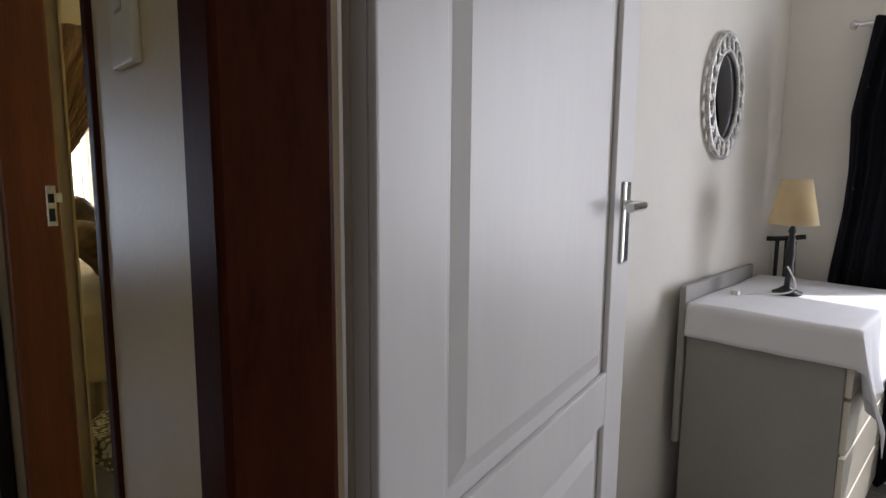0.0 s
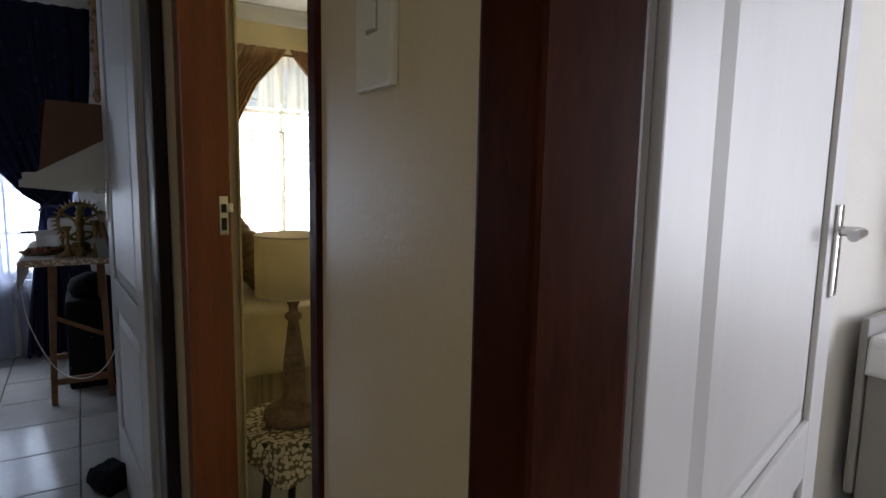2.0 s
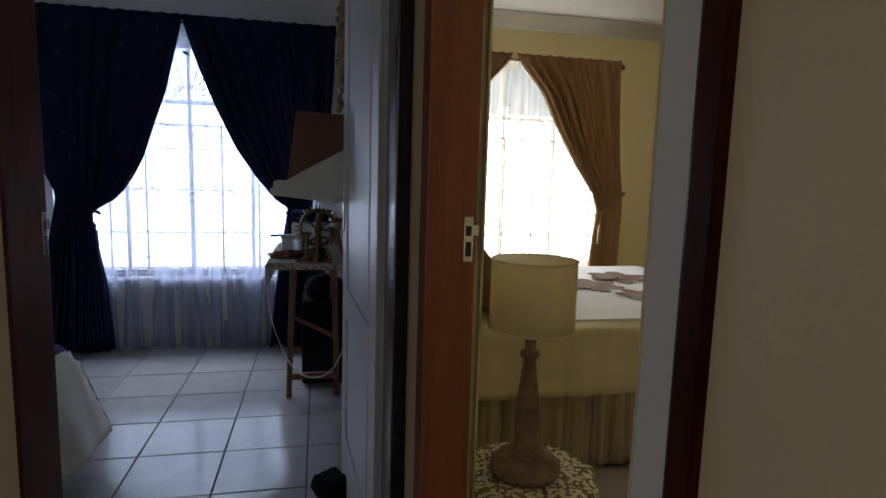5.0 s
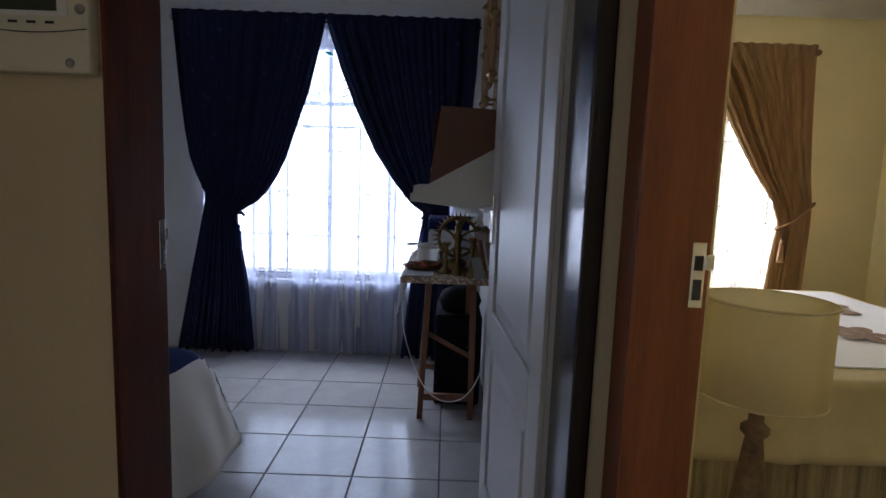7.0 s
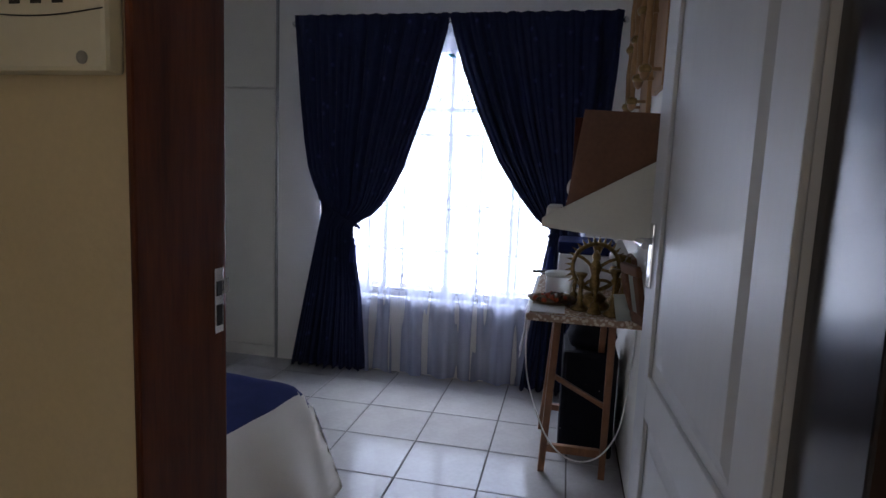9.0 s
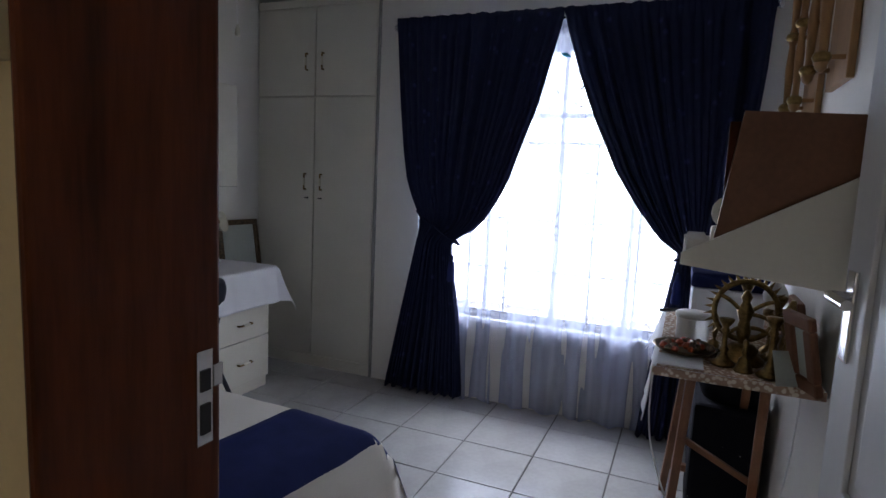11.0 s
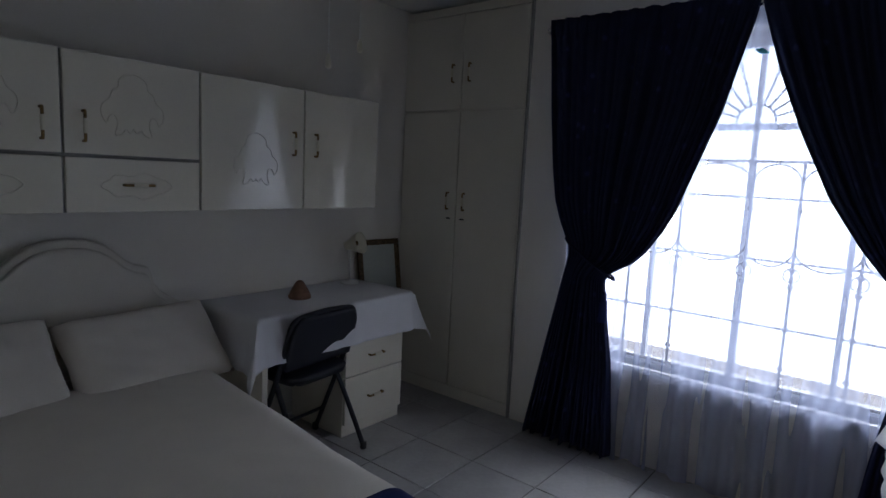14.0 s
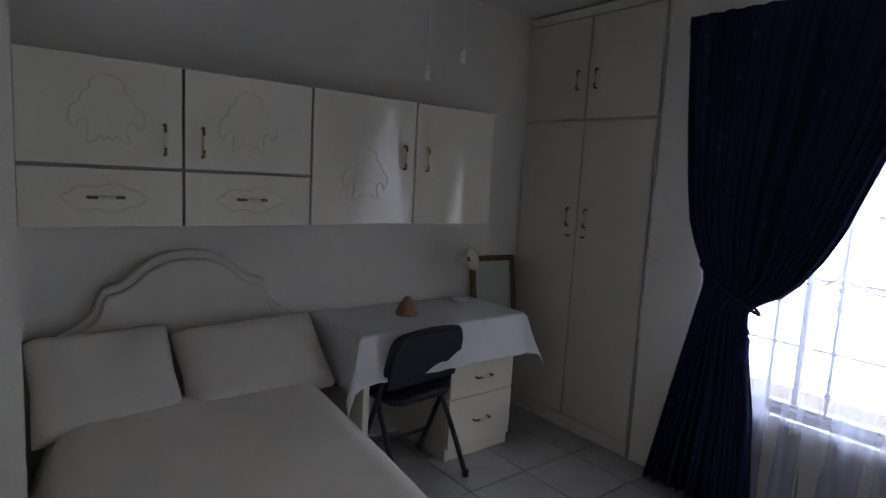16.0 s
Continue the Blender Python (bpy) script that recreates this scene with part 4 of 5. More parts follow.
def ring_statue():
    e = thing("brass_ornament", (-3.6, -0.06, 0.822), "brass ring-shaped ornament with a flame edge", "ornament", turn=12)
    lathe("pedestal", [(0.06, 0), (0.062, 0.012), (0.04, 0.025), (0.045, 0.04), (0.028, 0.055)], "brass", e)
    R, cz = 0.085, 0.15
    ring = [(0, R * math.cos(t), cz + R * math.sin(t)) for t in [k / 32 * 2 * math.pi for k in range(32)]]
    tube("ring", ring, 0.008, "brass", e, True)
    bm = bmesh.new()
    for k in range(24):
        t = -0.7 + k / 23 * (math.pi + 1.4)
        c, s = math.cos(t), math.sin(t)
        p = [bm.verts.new((xx, (R + rr) * math.cos(t + dt), cz + (R + rr) * math.sin(t + dt))) for xx, rr, dt in ((0.004, 0.002, -0.07), (0.004, 0.002, 0.07), (-0.004, 0.002, 0.07), (-0.004, 0.002, -0.07), (0, 0.03, 0.03))]
        for i in range(4):
            bm.faces.new((p[i], p[(i + 1) % 4], p[4]))
        bm.faces.new(p[:4])
    finish("flames", bm, "brass", e)
    lathe("core", [(0.012, 0.05), (0.02, 0.09), (0.014, 0.12), (0.024, 0.15), (0.01, 0.175), (0.016, 0.19), (0.004, 0.21)], "brass", e, seg=14)
    for a, b in (((0, -0.015, 0.15), (0, -0.07, 0.19)), ((0, 0.015, 0.15), (0, 0.07, 0.18)), ((0, 0.01, 0.1), (0, 0.06, 0.09)), ((0, -0.01, 0.1), (0, -0.05, 0.07)), ((0, 0.015, 0.14), (0, 0.075, 0.12))):
        tube("branch", [a, tuple((p + q) / 2 + d for p, q, d in zip(a, b, (0.01, 0, 0.012))), b], 0.006, "brass", e)


ring_statue()


def candlestick(loc, k):
    e = thing("candlestick", loc, "turned brass candlestick on the table", "candlestick", "brass candlesticks")
    lathe("stem", [(r, z * k) for r, z in ((0.032, 0), (0.034, 0.008), (0.016, 0.02), (0.008, 0.04), (0.014, 0.05), (0.008, 0.06), (0.007, 0.1), (0.013, 0.11), (0.008, 0.12), (0.02, 0.14), (0.022, 0.148), (0.01, 0.15))], "brass", e, seg=18)


candlestick((-3.48, 0.0, 0.822), 1.1)
candlestick((-3.47, 0.065, 0.822), 1.1)
candlestick((-3.66, 0.03, 0.822), 1.3)
ob = thing("brass_ornament", (-3.56, 0.05, 0.822), "small brass figure-like turned ornament", "ornament")
lathe("body", [(0.03, 0), (0.03, 0.015), (0.018, 0.03), (0.028, 0.07), (0.02, 0.1), (0.03, 0.13), (0.012, 0.155), (0.018, 0.175), (0.006, 0.2)], "brass", ob, seg=12)
for a in (-1, 1):
    tube("arm", [(0, a * 0.02, 0.12), (0.01, a * 0.045, 0.11), (0.01, a * 0.04, 0.15)], 0.006, "brass", ob)
candlestick((-3.54, -0.11, 0.822), 0.9)
candlestick((-3.72, -0.05, 0.822), 1.5)
for bx, by, bh in ((-3.50, -0.06, 0.09), (-3.66, -0.13, 0.12), (-3.47, 0.03, 0.13)):
    bo = thing("brass_bell", (bx, by, 0.822), "small brass bell with a turned handle", "bell", "small brass bells")
    lathe("bell", [(0.026, 0), (0.024, 0.006), (0.017, 0.02), (0.014, 0.035), (0.004, 0.042), (0.006, 0.05), (0.009, bh * 0.6), (0.005, bh * 0.75), (0.008, bh * 0.9), (0.002, bh)], "brass", bo, seg=16)
ob = thing("oil_lamp", (-3.74, 0.03, 0.822), "oil lamp with a frosted glass chimney", "lamp")
lathe("font", [(0.03, 0), (0.03, 0.01), (0.012, 0.03), (0.01, 0.1), (0.03, 0.12), (0.03, 0.135), (0.016, 0.14)], "brass", ob)
lathe("chimney", [(0.016, 0.14), (0.034, 0.165), (0.036, 0.185), (0.02, 0.215), (0.008, 0.24)], "frost", ob)
ob = thing("fruit_tray", (-3.62, -0.21, 0.823), "round tray heaped with orange dried petals", "tray")
lathe("dish", [(0.05, 0), (0.075, 0.006), (0.09, 0.016), (0.092, 0.018), (0.076, 0.01), (0.05, 0.004)], "brass", ob)
rnd = random.Random(4)
for i in range(34):
    a, r = rnd.uniform(0, 6.3), 0.075 * math.sqrt(rnd.uniform(0, 1))
    k = rnd.uniform(0.7, 1.15)
    lathe("dried_piece", [(0.002, -0.010 * k), (0.010 * k, -0.006), (0.013 * k, 0), (0.007 * k, 0.008 * k), (0.002, 0.010 * k)], ("orange", "turned", "orange", "gilt")[i % 4], ob, (r * math.cos(a), r * math.sin(a), 0.018 + 0.022 * (1 - r / 0.08) * rnd.uniform(0.3, 1)), 7, False)
ob = thing("jar", (-3.76, -0.19, 0.823), "translucent white plastic tub with a lid", "jar")
lathe("tub", [(0.042, 0), (0.048, 0.004), (0.05, 0.075), (0.052, 0.08)], "frost", ob)
tube("spoon", [(-0.05, -0.05, 0.088), (0.0, -0.075, 0.092), (0.02, -0.1, 0.094)], 0.006, "black", ob)
lathe("lid", [(0.054, 0.08), (0.055, 0.092), (0.05, 0.096)], "plastic", ob)
ob = boxes("paper_napkin", [(-3.56, -3.45, -0.28, -0.16, 0.8215, 0.826)], "cloth")
tagged(ob, "folded white paper lying on the table", "paper")
leaning_frame((-3.62, 0.108, 0.823), 0.16, 0.2, 180, -10, "dark framed picture leaning on the wall", "board")
leaning_frame((-3.42, 0.085, 0.823), 0.12, 0.2, 200, -12, "dark wooden picture frame leaning on the wall", "board")
ob = new("postcard")
ob.matrix_basis = pose(-3.42, 0.04, 0.823, -20, 0, 115)
tagged(ob, "small printed card propped on the table", "card")
boxes("card", [(-0.035, 0.035, 0, 0.002, 0, 0.09)], "picture", ob)
e = thing("electric_cord", (-3.8, -0.2, 0), "white electric cord hanging from the table", "cord")
tube("cord", [(0.25, -0.09, 0.78), (0.22, -0.1, 0.6), (0.17, -0.05, 0.4), (0.17, 0.02, 0.25), (0.18, 0.12, 0.2), (0.2, 0.22, 0.25), (0.2, 0.29, 0.42), (0.2, 0.3, 0.75)], 0.0028, "plastic", e)


def lectern_shelf():
    e = thing("wall_shelf", (-3.13, 0.134, 1.12), "white wall shelf with a sloping end panel", "shelf")
    boxes("shelf_board", [(-0.62, -0.018, -0.375, 0, 0.03, 0.048)], "ward_white", e, 0.002)
    bm = bmesh.new()
    pts = [(-0.378, 0.025), (0, -0.015), (0, 0.265), (-0.378, 0.05)]
    a = [bm.verts.new((0, y, z)) for y, z in pts]
    b = [bm.verts.new((-0.017, y, z)) for y, z in pts]
    for i in range(4):
        bm.faces.new((a[i], a[(i + 1) % 4], b[(i + 1) % 4], b[i]))
    bm.faces.new(a)
    bm.faces.new(b)
    finish("end_panel", bm, "ward_white", e)


lectern_shelf()
e = thing("display_board", (-3.17, 0, 1.17), "brown wooden board standing on the shelf", "board")
bm = bmesh.new()
pts = [(-0.185, 0.0), (0.125, 0.0), (0.125, 0.30), (-0.145, 0.31)]
a = [bm.verts.new((0.01, y, z)) for y, z in pts]
b = [bm.verts.new((-0.012, y, z)) for y, z in pts]
for i in range(4):
    bm.faces.new((a[i], a[(i + 1) % 4], b[(i + 1) % 4], b[i]))
bm.faces.new(a)
bm.faces.new(b)
finish("board", bm, "board", e)
boxes("backing", [(-0.03, -0.013, -0.17, 0.12, 0.0, 0.29)], "jamb", e, 0.002)
e = thing("shelf_clock", (-3.40, -0.14, 1.17), "small cream clock with a gold face on the shelf", "clock")
boxes("case", [(-0.02, 0.02, -0.04, 0.04, 0, 0.05)], "cream_plastic", e, 0.008)
c = lathe("face", [(0.001, -0.01), (0.042, -0.01), (0.042, 0.01), (0.001, 0.012)], "cream_plastic", e)
c.matrix_basis = pose(0, 0, 0.085, 0, 90, 0)
c = lathe("dial", [(0.001, 0.0), (0.026, 0.0), (0.02, 0.004), (0.001, 0.004)], "brass", e)
c.matrix_basis = pose(0.012, 0, 0.085, 0, 90, 0)
e = boxes("paper_stack", [(-3.42, -3.16, -0.235, -0.19, 1.1685, 1.20)], "linen", None, 0.006)
tagged(e, "small stack of papers on the wall shelf", "papers")


def wall_rack(loc):
    e = thing("spindle_rack", loc, "wooden wall rack with brass-knobbed spindles", "rack", "spindle wall racks")
    boxes("back_board", [(-0.13, 0.13, -0.02, 0.0, 0, 0.62)], "light_wood", e, 0.004)
    for x in (-0.1, 0.1):
        lathe("spindle", [(0.004, 0.02), (0.014, 0.03), (0.018, 0.045), (0.012, 0.06), (0.01, 0.09), (0.015, 0.2), (0.01, 0.28), (0.018, 0.31), (0.01, 0.34), (0.015, 0.45), (0.01, 0.53), (0.018, 0.56), (0.004, 0.58)], "light_wood", e, (x, -0.075, 0), 12)
        for z in (0.06, 0.31, 0.55):
            lathe("knob", [(0.003, -0.018), (0.02, -0.012), (0.025, 0), (0.02, 0.012), (0.003, 0.02)], "brass", e, (x, -0.075, z), 12)
            boxes("peg", [(x - 0.006, x + 0.006, -0.07, -0.018, z - 0.006, z + 0.006)], "light_wood", e)


wall_rack((-4.15, 0.134, 1.56))
wall_rack((-3.75, 0.134, 1.62))
e = thing("wall_plate", (-3.45, 0.133, 1.88), "round decorative plate hung on the wall", "plate")
c = lathe("plate", [(0.001, 0), (0.08, 0.002), (0.1, 0.016), (0.105, 0.016), (0.085, 0.0), (0.001, -0.002)], "silver", e)
c.matrix_basis = pose(0, -0.004, 0, 90, 0, 0)

pl = pillow("door_stop_bag", (-2.86, -0.005, 0.045), 0.14, 0.12, 0.1, "black_cloth", "small black cloth bag used as a doorstop", 15, 25)
pl["category"] = "doorstop"

# lace charm
e = thing("window_charm", (-4.90, -0.9, 1.98), "small turquoise bird charm at the curtain top", "charm")
lathe("bird", [(0.002, -0.03), (0.01, -0.01), (0.012, 0.005), (0.003, 0.025)], "water_blue", e, seg=10).matrix_basis = pose(0, 0, 0, 70, 0, 0)


# ---- hall things ----
def switch(loc):
    e = thing("light_switch", loc, "white rocker light switch on the hall wall", "light switch")
    boxes("plate", [(-0.036, 0.036, -0.009, 0, -0.058, 0.058)], "cream_plastic", e, 0.003)
    boxes("rocker", [(-0.009, 0.009, -0.012, -0.009, -0.008, 0.026)], "cream_plastic", e, 0.001)
    boxes("rocker_gap", [(-0.011, 0.011, -0.0096, -0.0088, -0.010, 0.028)], "gap_grey", e)


switch((-0.90, HALL_N, 1.352))


def keypad():
    e = thing("alarm_keypad", (HALL_W, -0.757, 1.434), "cream alarm keypad with a small display", "keypad")
    boxes("body", [(0, 0.028, -0.09, 0.09, -0.06, 0.085)], "cream_plastic", e, 0.006)
    boxes("bezel", [(0.027, 0.031, -0.075, 0.06, 0.022, 0.065)], "plastic", e, 0.002)
    boxes("display", [(0.0305, 0.0325, -0.068, 0.045, 0.03, 0.06)], "lcd", e, 0.001)
    for i in range(4):
        boxes("mark", [(0.0278, 0.0286, -0.06 + 0.028 * i, -0.046 + 0.028 * i, 0.012, 0.016)], "black", e)
    tube("seam", [(0.0286, -0.088 + 0.176 * k / 10, 0.006 - 0.007 * math.sin(k / 10 * math.pi)) for k in range(11)], 0.0008, "black", e)
    c = lathe("button", [(0.001, 0), (0.008, 0), (0.007, 0.003), (0.001, 0.004)], "gap_grey", e, seg=14)
    c.matrix_basis = pose(0.0275, 0.078, 0.035, 0, 90, 0)
    c = lathe("emblem", [(0.001, 0), (0.007, 0), (0.007, 0.002), (0.001, 0.002)], "gap_grey", e, seg=14)
    c.matrix_basis = pose(0.0275, 0.06, -0.045, 0, 90, 0)


keypad()


# ---- yellow bedroom ----
def yellow_bed():
    e = thing("double_bed", (-3.75, 1.3, 0.0), "double bed with a cream spread and striped valance", "bed")
    boxes("mattress", [(-0.82, 0.82, -0.95, 0.95, 0.25, 0.61)], "cream_bed", e, 0.06)
    drape("bedspread", -0.83, 0.83, -0.96, 0.96, 0.615, (0.2, 0.27, 0.0, 0.2), "cream_bed", e, 6, 0.012, n=80)

    def sk(u, v):
        y = -0.96 + 1.92 * u
        return (0.838 + 0.008 * math.sin(62 * y) + 0.012 * v, y, 0.42 - 0.40 * v)
    grid("valance", 160, 8, sk, "skirt", e, 0.004)
    boxes("base", [(-0.8, 0.84, -0.94, 0.94, 0.02, 0.25)], "skirt", e)

    bm = bmesh.new()
    for cx, cy, s in ((-0.05, 0.2, 0.2), (-0.28, 0.5, 0.22), (0.25, 0.35, 0.16)):
        for k in range(6):
            t = k / 6 * 2 * math.pi + cx
            vs = []
            for j in range(14):
                q = j / 14 * 2 * math.pi
                px, py = s * 0.5 + s * 0.45 * math.cos(q), s * 0.28 * math.sin(q)
                vs.append(bm.verts.new((cx + px * math.cos(t) - py * math.sin(t), cy + px * math.sin(t) + py * math.cos(t), 0.632 + 0.0015 * k)))
            bm.faces.new(vs)
    finish("flower_motif", bm, "rug", e)


yellow_bed()
boxes("bed_runner_white", [(-4.5, -3.05, 1.0, 2.2, 0.6215, 0.6275)], "cloth")
tagged(bpy.data.objects["bed_runner_white"], "white bed throw with brown flowers", "throw")
bpy.data.objects["bed_runner_white"].name = "bed_throw"
pillow("cushion", (-3.3, 0.66, 0.78), 0.5, 0.42, 0.16, "pillow_brown", "brown striped cushion at the bed's head", -50, 4, "brown cushions")
pillow("cushion", (-3.85, 0.68, 0.84), 0.6, 0.5, 0.18, "turned", "dark brown cushion at the bed's head", -56, -3, "brown cushions")


def north_drapes():
    """Pale drape and a gold-brown curtain on a rail along the north wall."""
    swap = Matrix(((0, 1, 0, 0), (1, 0, 0, 0), (0, 0, 1, 0), (0, 0, 0, 1)))
    for x, w, m, label, seed in ((-4.70, 0.40, "cream_bed", "pale cream drape hanging on the yellow wall", 21), (-4.29, 0.34, "gold", "gold-brown curtain hanging on the yellow wall", 22)):
        e = thing("curtain", (x, 2.665, 0), label, "curtain", "drapes on the yellow wall")
        c = curtain("cloth", 0, [(1.985, 0, w, 0.8), (1.0, 0.01, w - 0.01, 1.0), (0.03, 0, w, 1.0)], 4, 0.018, m, label, seed, 60, 30)
        c.parent = e
        c.matrix_basis = swap
    r = thing("curtain_rail", (-4.75, 2.665, 1.99), "dark metal curtain rail on the yellow wall", "curtain rail")
    tube("rod", [(0, 0, 0), (1.1, 0, 0)], 0.011, "turned", r, smooth=False)
    lathe("finial", [(0.003, -0.02), (0.016, -0.011), (0.02, 0), (0.016, 0.011), (0.003, 0.02)], "turned", r, (-0.012, 0, 0), 14)
    for x in (0.03, 1.05):
        boxes("bracket", [(x, x + 0.016, 0, 0.073, -0.009, 0.009)], "turned", r, 0.002)


north_drapes()


def lamp_table():
    e = thing("bedside_table", (-2.14, 0.50, 0.035), "small round black-legged bedside table", "table")
    lathe("top", [(0.17, 0.385), (0.175, 0.39), (0.175, 0.405), (0.17, 0.41)], "black", e)
    for k in range(3):
        t = k / 3 * 2 * math.pi + 0.9
        tube("leg", [(0.1 * math.cos(t), 0.1 * math.sin(t), 0.39), (0.12 * math.cos(t), 0.12 * math.sin(t), 0.2), (0.17 * math.cos(t), 0.17 * math.sin(t), -0.035)], 0.014, "black", e)
    d = thing("table_doily", (-2.14, 0.50, 0.447), "crocheted cream doily hanging in points", "doily")

    def f(u, v):
        t = v * 2 * math.pi
        r = u * (0.225 + 0.05 * abs(math.cos(2 * t + 1.0)) ** 2)
        if r <= 0.178:
            return (r * math.cos(t), r * math.sin(t), 0.002)
        h = r - 0.178
        rr = 0.18 + 0.25 * h + 0.01 * math.sin(9 * t)
        return (rr * math.cos(t), rr * math.sin(t), 0.002 - h * 1.25)
    grid("doily", 24, 72, f, "doily", d, 0.003)
    l = thing("table_lamp", (-2.14, 0.49, 0.451), "table lamp with a yellow drum shade on wood", "lamp")
    lathe("base", [(0.088, 0), (0.096, 0.012), (0.094, 0.03), (0.07, 0.05), (0.045, 0.07), (0.034, 0.085), (0.03, 0.1), (0.034, 0.13), (0.033, 0.18), (0.024, 0.25), (0.018, 0.3), (0.016, 0.315), (0.026, 0.325), (0.026, 0.335), (0.014, 0.345), (0.014, 0.36), (0.024, 0.385), (0.024, 0.39), (0.01, 0.4), (0.01, 0.47)], "turned", l, seg=32)
    bm = bmesh.new()
    n = 48
    for r, z0, z1 in ((0.112, 0.4, 0.582),):
        a = [bm.verts.new((r * math.cos(2 * math.pi * i / n), r * math.sin(2 * math.pi * i / n), z0)) for i in range(n)]
        b = [bm.verts.new((r * 0.985 * math.cos(2 * math.pi * i / n), r * 0.985 * math.sin(2 * math.pi * i / n), z1)) for i in range(n)]
        for i in range(n):
            bm.faces.new((a[i], a[(i + 1) % n], b[(i + 1) % n], b[i]))
    s = finish("shade", bm, "shade_yellow", l, True)
    s.modifiers.new("thickness", "SOLIDIFY").thickness = 0.002
    for z in (0.401, 0.581):
        tube("rim", [(0.1115 * math.cos(k / 32 * 2 * math.pi), 0.1115 * math.sin(k / 32 * 2 * math.pi), z) for k in range(32)], 0.0025, "cream_bed", l, True)


lamp_table()


# ---- room behind the white door ----
def dresser():
    e = thing("chest_of_drawers", (-0.945, 2.25, 0), "white chest of drawers with grey sides", "chest of drawers", turn=4)
    boxes("body", [(-0.22, 0.22, -0.37, 0.37, 0.05, 0.775)], "grey_side", e, 0.004)
    boxes("plinth", [(-0.2, 0.2, -0.35, 0.35, 0, 0.05)], "black", e)
    for i in range(4):
        boxes("drawer_front", [(0.2205, 0.238, -0.36, 0.36, 0.07 + 0.17 * i, 0.23 + 0.17 * i)], "laminate", e, 0.003)
    boxes("splashback", [(-0.246, -0.224, -0.385, 0.3, 0.3, 0.835)], "grey_side", e, 0.006)
    c = thing("dresser_cloth", (-0.945, 2.25, 0.776), "white cloth draped over the chest of drawers", "tablecloth", turn=4)
    drape("cloth", -0.222, 0.245, -0.375, 0.375, 0.002, (0.0, 0.22, 0.11, 0.12), "cloth", c, 12, 0.01, n=70, corner=0.85)


dresser()


def black_lamp():
    l = thing("table_lamp", (-0.975, 2.26, 0.783), "black turned lamp with a cream cone shade", "lamp")
    lathe("base", [(0.045, 0), (0.048, 0.008), (0.03, 0.016), (0.012, 0.03), (0.01, 0.06), (0.017, 0.08), (0.012, 0.1), (0.016, 0.14), (0.012, 0.18), (0.009, 0.21), (0.014, 0.22), (0.006, 0.24), (0.006, 0.3)], "black", l)
    bm = bmesh.new()
    n = 40
    a = [bm.verts.new((0.078 * math.cos(2 * math.pi * i / n), 0.078 * math.sin(2 * math.pi * i / n), 0.245)) for i in range(n)]
    b = [bm.verts.new((0.046 * math.cos(2 * math.pi * i / n), 0.046 * math.sin(2 * math.pi * i / n), 0.40)) for i in range(n)]
    for i in range(n):
        bm.faces.new((a[i], a[(i + 1) % n], b[(i + 1) % n], b[i]))
    s = finish("shade", bm, "shade_cream", l, True)
    s.modifiers.new("thickness", "SOLIDIFY").thickness = 0.002
    c = thing("lamp_cord", (-0.975, 2.26, 0.783), "white lamp cord coiled on the cloth", "cord")
    tube("cord", [(0, -0.02, 0.1), (0.03, -0.03, 0.06), (0.035, -0.03, 0.02), (0, -0.06, 0.006), (-0.06, -0.1, 0.006), (-0.1, -0.16, 0.006)], 0.003, "plastic", c)
    boxes("plug", [(-0.12, -0.095, -0.18, -0.155, 0.0, 0.018)], "plastic", c, 0.004)


black_lamp()


def oval_mirror():
    e = thing("oval_mirror", (-1.2, 2.145, 1.467), "oval mirror in a pierced silver frame", "mirror")
    n = 40
    for k, r in ((1.0, 0.008), (0.72, 0.008)):
        tube("rim", [(0.014, 0.138 * k * math.cos(i / n * 2 * math.pi), 0.212 * k * math.sin(i / n * 2 * math.pi)) for i in range(n)], r, "silver", e, True)
    bm = bmesh.new()
    vs = [bm.verts.new((0.008, 0.1 * math.cos(i / n * 2 * math.pi), 0.153 * math.sin(i / n * 2 * math.pi))) for i in range(n)]
    bm.faces.new(vs)
    finish("glass", bm, "mirror", e)
    for i in range(20):
        t = i / 20 * 2 * math.pi
        tube("scroll", [(0.014, 0.138 * k * math.cos(t + d), 0.212 * k * math.sin(t + d)) for k, d in ((0.73, -0.06), (0.8, 0.1), (0.9, 0.12), (0.98, -0.05))], 0.006, "silver", e)
        tube("scroll", [(0.012, 0.138 * k * math.cos(t + d), 0.212 * k * math.sin(t + d)) for k, d in ((0.73, 0.16), (0.82, 0.02), (0.9, 0.04), (0.98, 0.18))], 0.005, "silver", e)


oval_mirror()


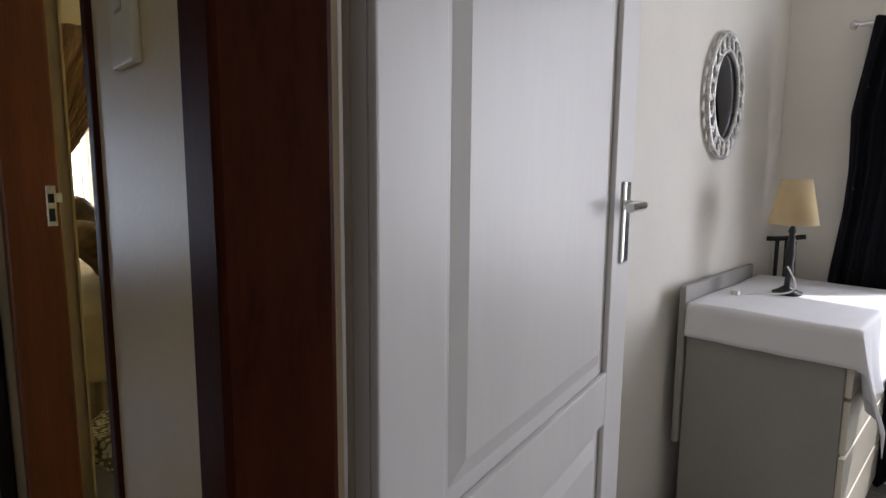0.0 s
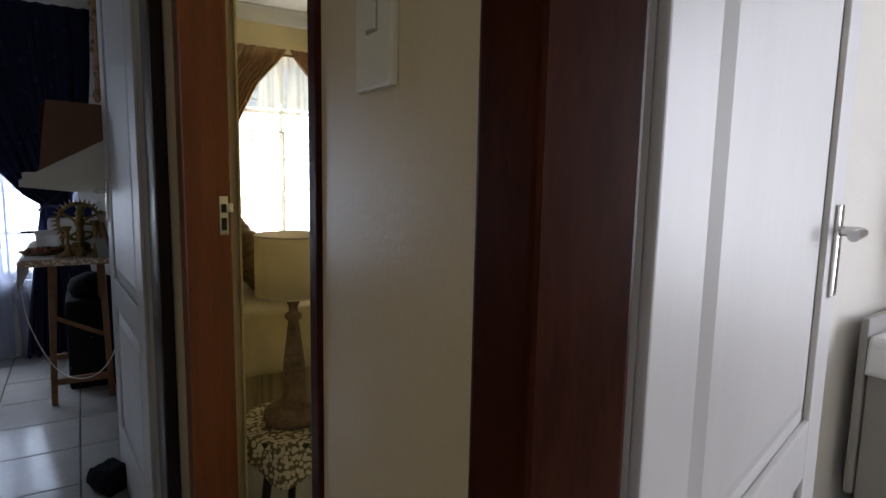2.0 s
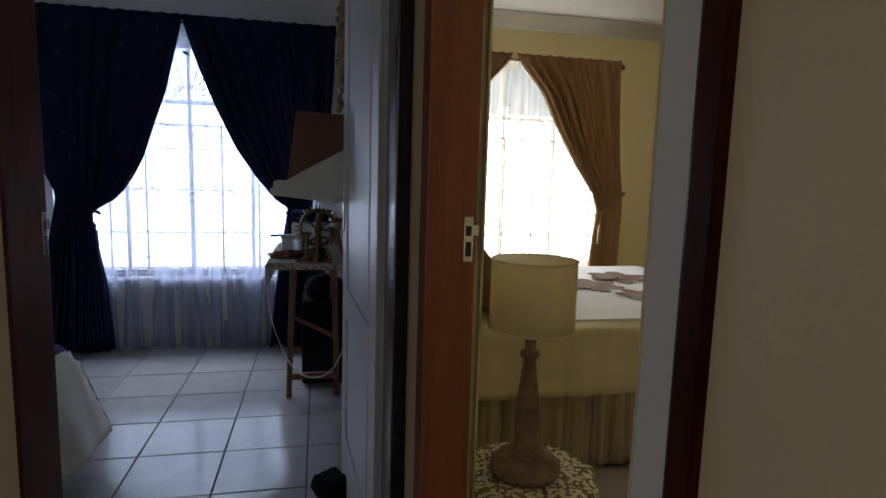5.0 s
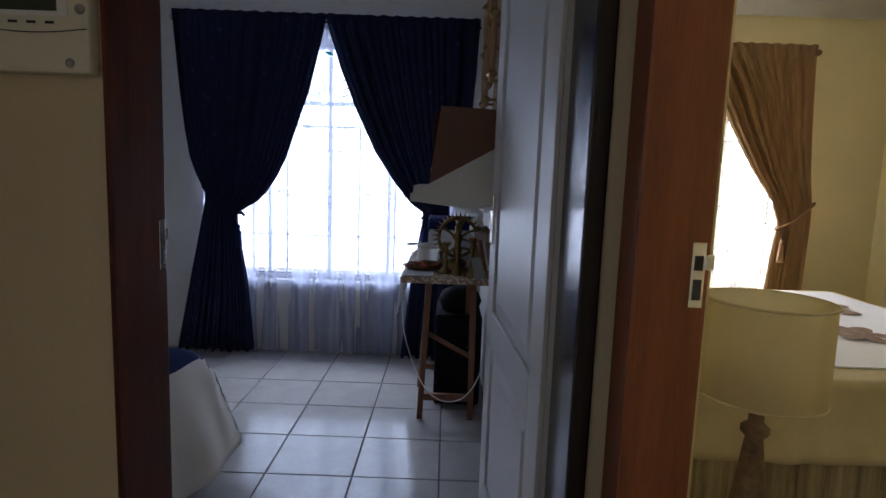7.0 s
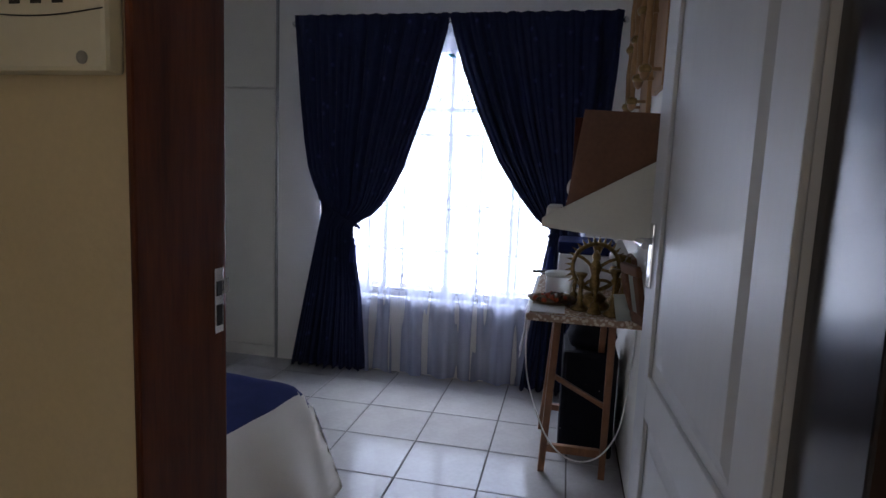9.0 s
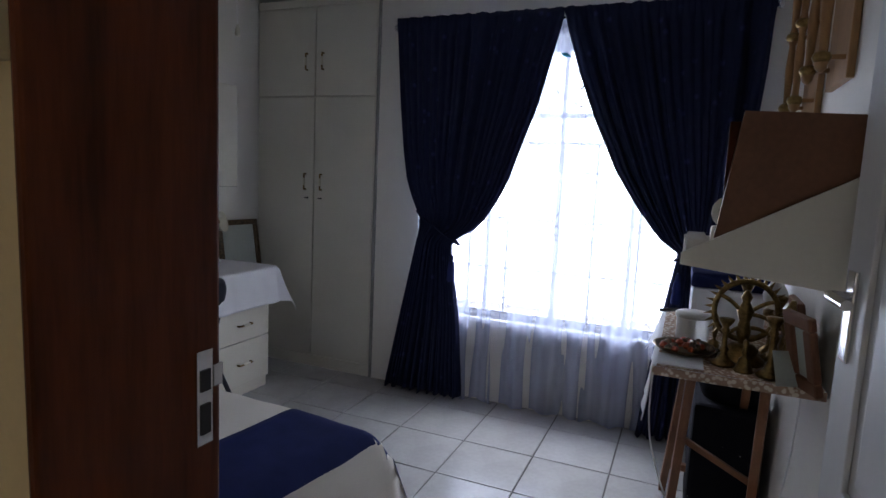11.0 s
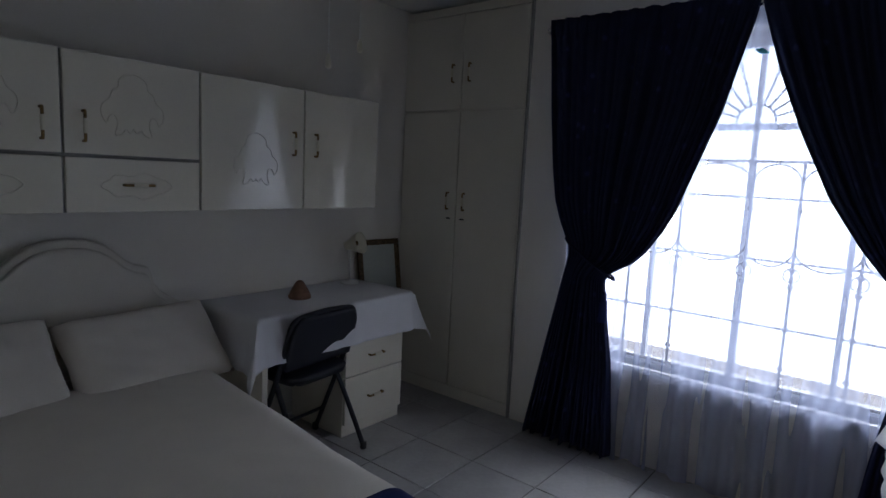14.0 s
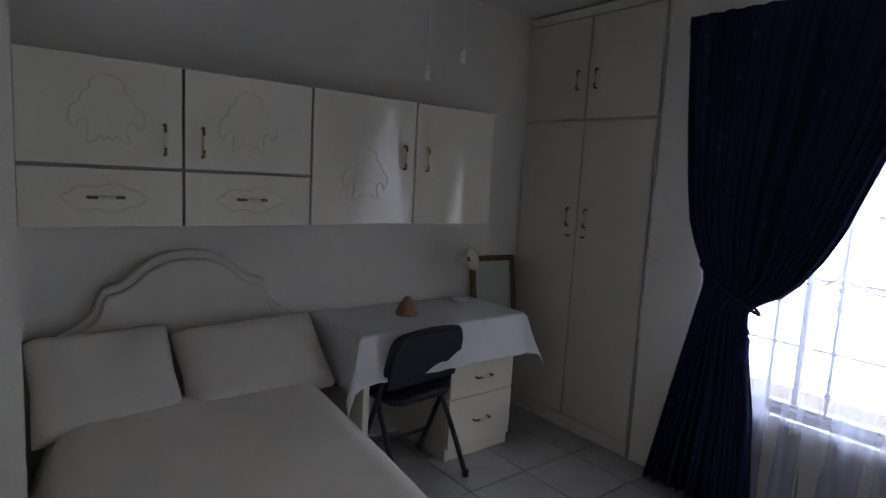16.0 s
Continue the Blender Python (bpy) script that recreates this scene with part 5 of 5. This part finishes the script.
def dark_curtain():
    e = thing("curtain", (-0.45, 2.68, 0), "black patterned curtain drawn to one side", "curtain")
    rows = [(1.775, -0.445, -0.02, 0.8), (1.65, -0.46, -0.03, 1), (1.43, -0.494, -0.05, 1.0), (1.22, -0.486, -0.08, 0.9), (1.05, -0.492, -0.12, 0.8), (0.82, -0.518, -0.10, 0.9), (0.4, -0.55, -0.06, 0.9), (0.02, -0.56, -0.04, 1.0)]
    c = curtain("cloth", 0, rows, 8, 0.025, "black_cloth", "", 11, 90, 50)
    c.parent = e
    c.matrix_basis = Matrix(((0, 1, 0, 0), (1, 0, 0, 0), (0, 0, 1, 0), (0, 0, 0, 1)))
    r = thing("curtain_rail", (-0.95, 2.69, 1.755), "chrome curtain rail with a round end", "curtain rail")
    tube("rod", [(0, 0, 0), (1.5, 0, 0)], 0.009, "chrome", r, smooth=False)
    lathe("finial", [(0.003, -0.018), (0.014, -0.01), (0.017, 0), (0.014, 0.01), (0.003, 0.018)], "chrome", r, (-0.01, 0, 0), 14)
    boxes("bracket", [(0.03, 0.05, 0, 0.06, -0.01, 0.01)], "chrome", r, 0.002)


dark_curtain()
e = thing("metal_stand", (-1.13, 2.66, 0), "black metal stand behind the chest of drawers", "stand")
for x in (-0.03, 0.02, 0.06):
    tube("leg", [(x, 0.03, 0), (x * 0.7, 0.0, 0.93)], 0.008, "black", e, smooth=False)
tube("top_rail", [(-0.06, 0, 0.93), (0.01, 0.0, 0.935), (0.08, 0.0, 0.95)], 0.01, "black", e)


# ---- floor tiles ----
def tiles(name, x0, x1, y0, y1, gx, gy, s, label):
    base = structure(boxes(name, [(x0, x1, y0, y1, -0.05, -0.006)], "grout"), label, "floor")
    shared = {}
    i0, i1 = math.floor((x0 - gx) / s), math.ceil((x1 - gx) / s)
    j0, j1 = math.floor((y0 - gy) / s), math.ceil((y1 - gy) / s)
    g = 0.003
    rnd = random.Random(7)
    for i in range(i0, i1):
        for j in range(j0, j1):
            a0, a1 = max(x0, gx + i * s) + g, min(x1, gx + (i + 1) * s) - g
            b0, b1 = max(y0, gy + j * s) + g, min(y1, gy + (j + 1) * s) - g
            if a1 - a0 < 0.01 or b1 - b0 < 0.01:
                continue
            key = (round(a1 - a0, 4), round(b1 - b0, 4))
            if key not in shared:
                bm = bmesh.new()
                add_box(bm, -key[0] / 2, key[0] / 2, -key[1] / 2, key[1] / 2, -0.008, 0.0)
                top = [ed for ed in bm.edges if all(v.co.z > -0.001 for v in ed.verts)]
                bmesh.ops.bevel(bm, geom=top, offset=0.002, segments=1, affect="EDGES")
                me = bpy.data.meshes.new("tile")
                bm.to_mesh(me)
                bm.free()
                me.materials.append(M["tile"])
                shared[key] = me
            o = new("tile", shared[key])
            o.parent = base
            o.location = ((a0 + a1) / 2, (b0 + b1) / 2, rnd.uniform(-0.0006, 0.0006))
    return base


tiles("floor", WIN, HALL_W - 0.001, -2.98, 0.134, -3.673, -0.461, 0.357, "pale glazed floor tiles with dark joints")
tiles("floor_side", -1.2, 1.7, HALL_N + DEPTH, 2.75, -0.6, 1.2, 0.36, "pale glazed floor tiles in the side room")
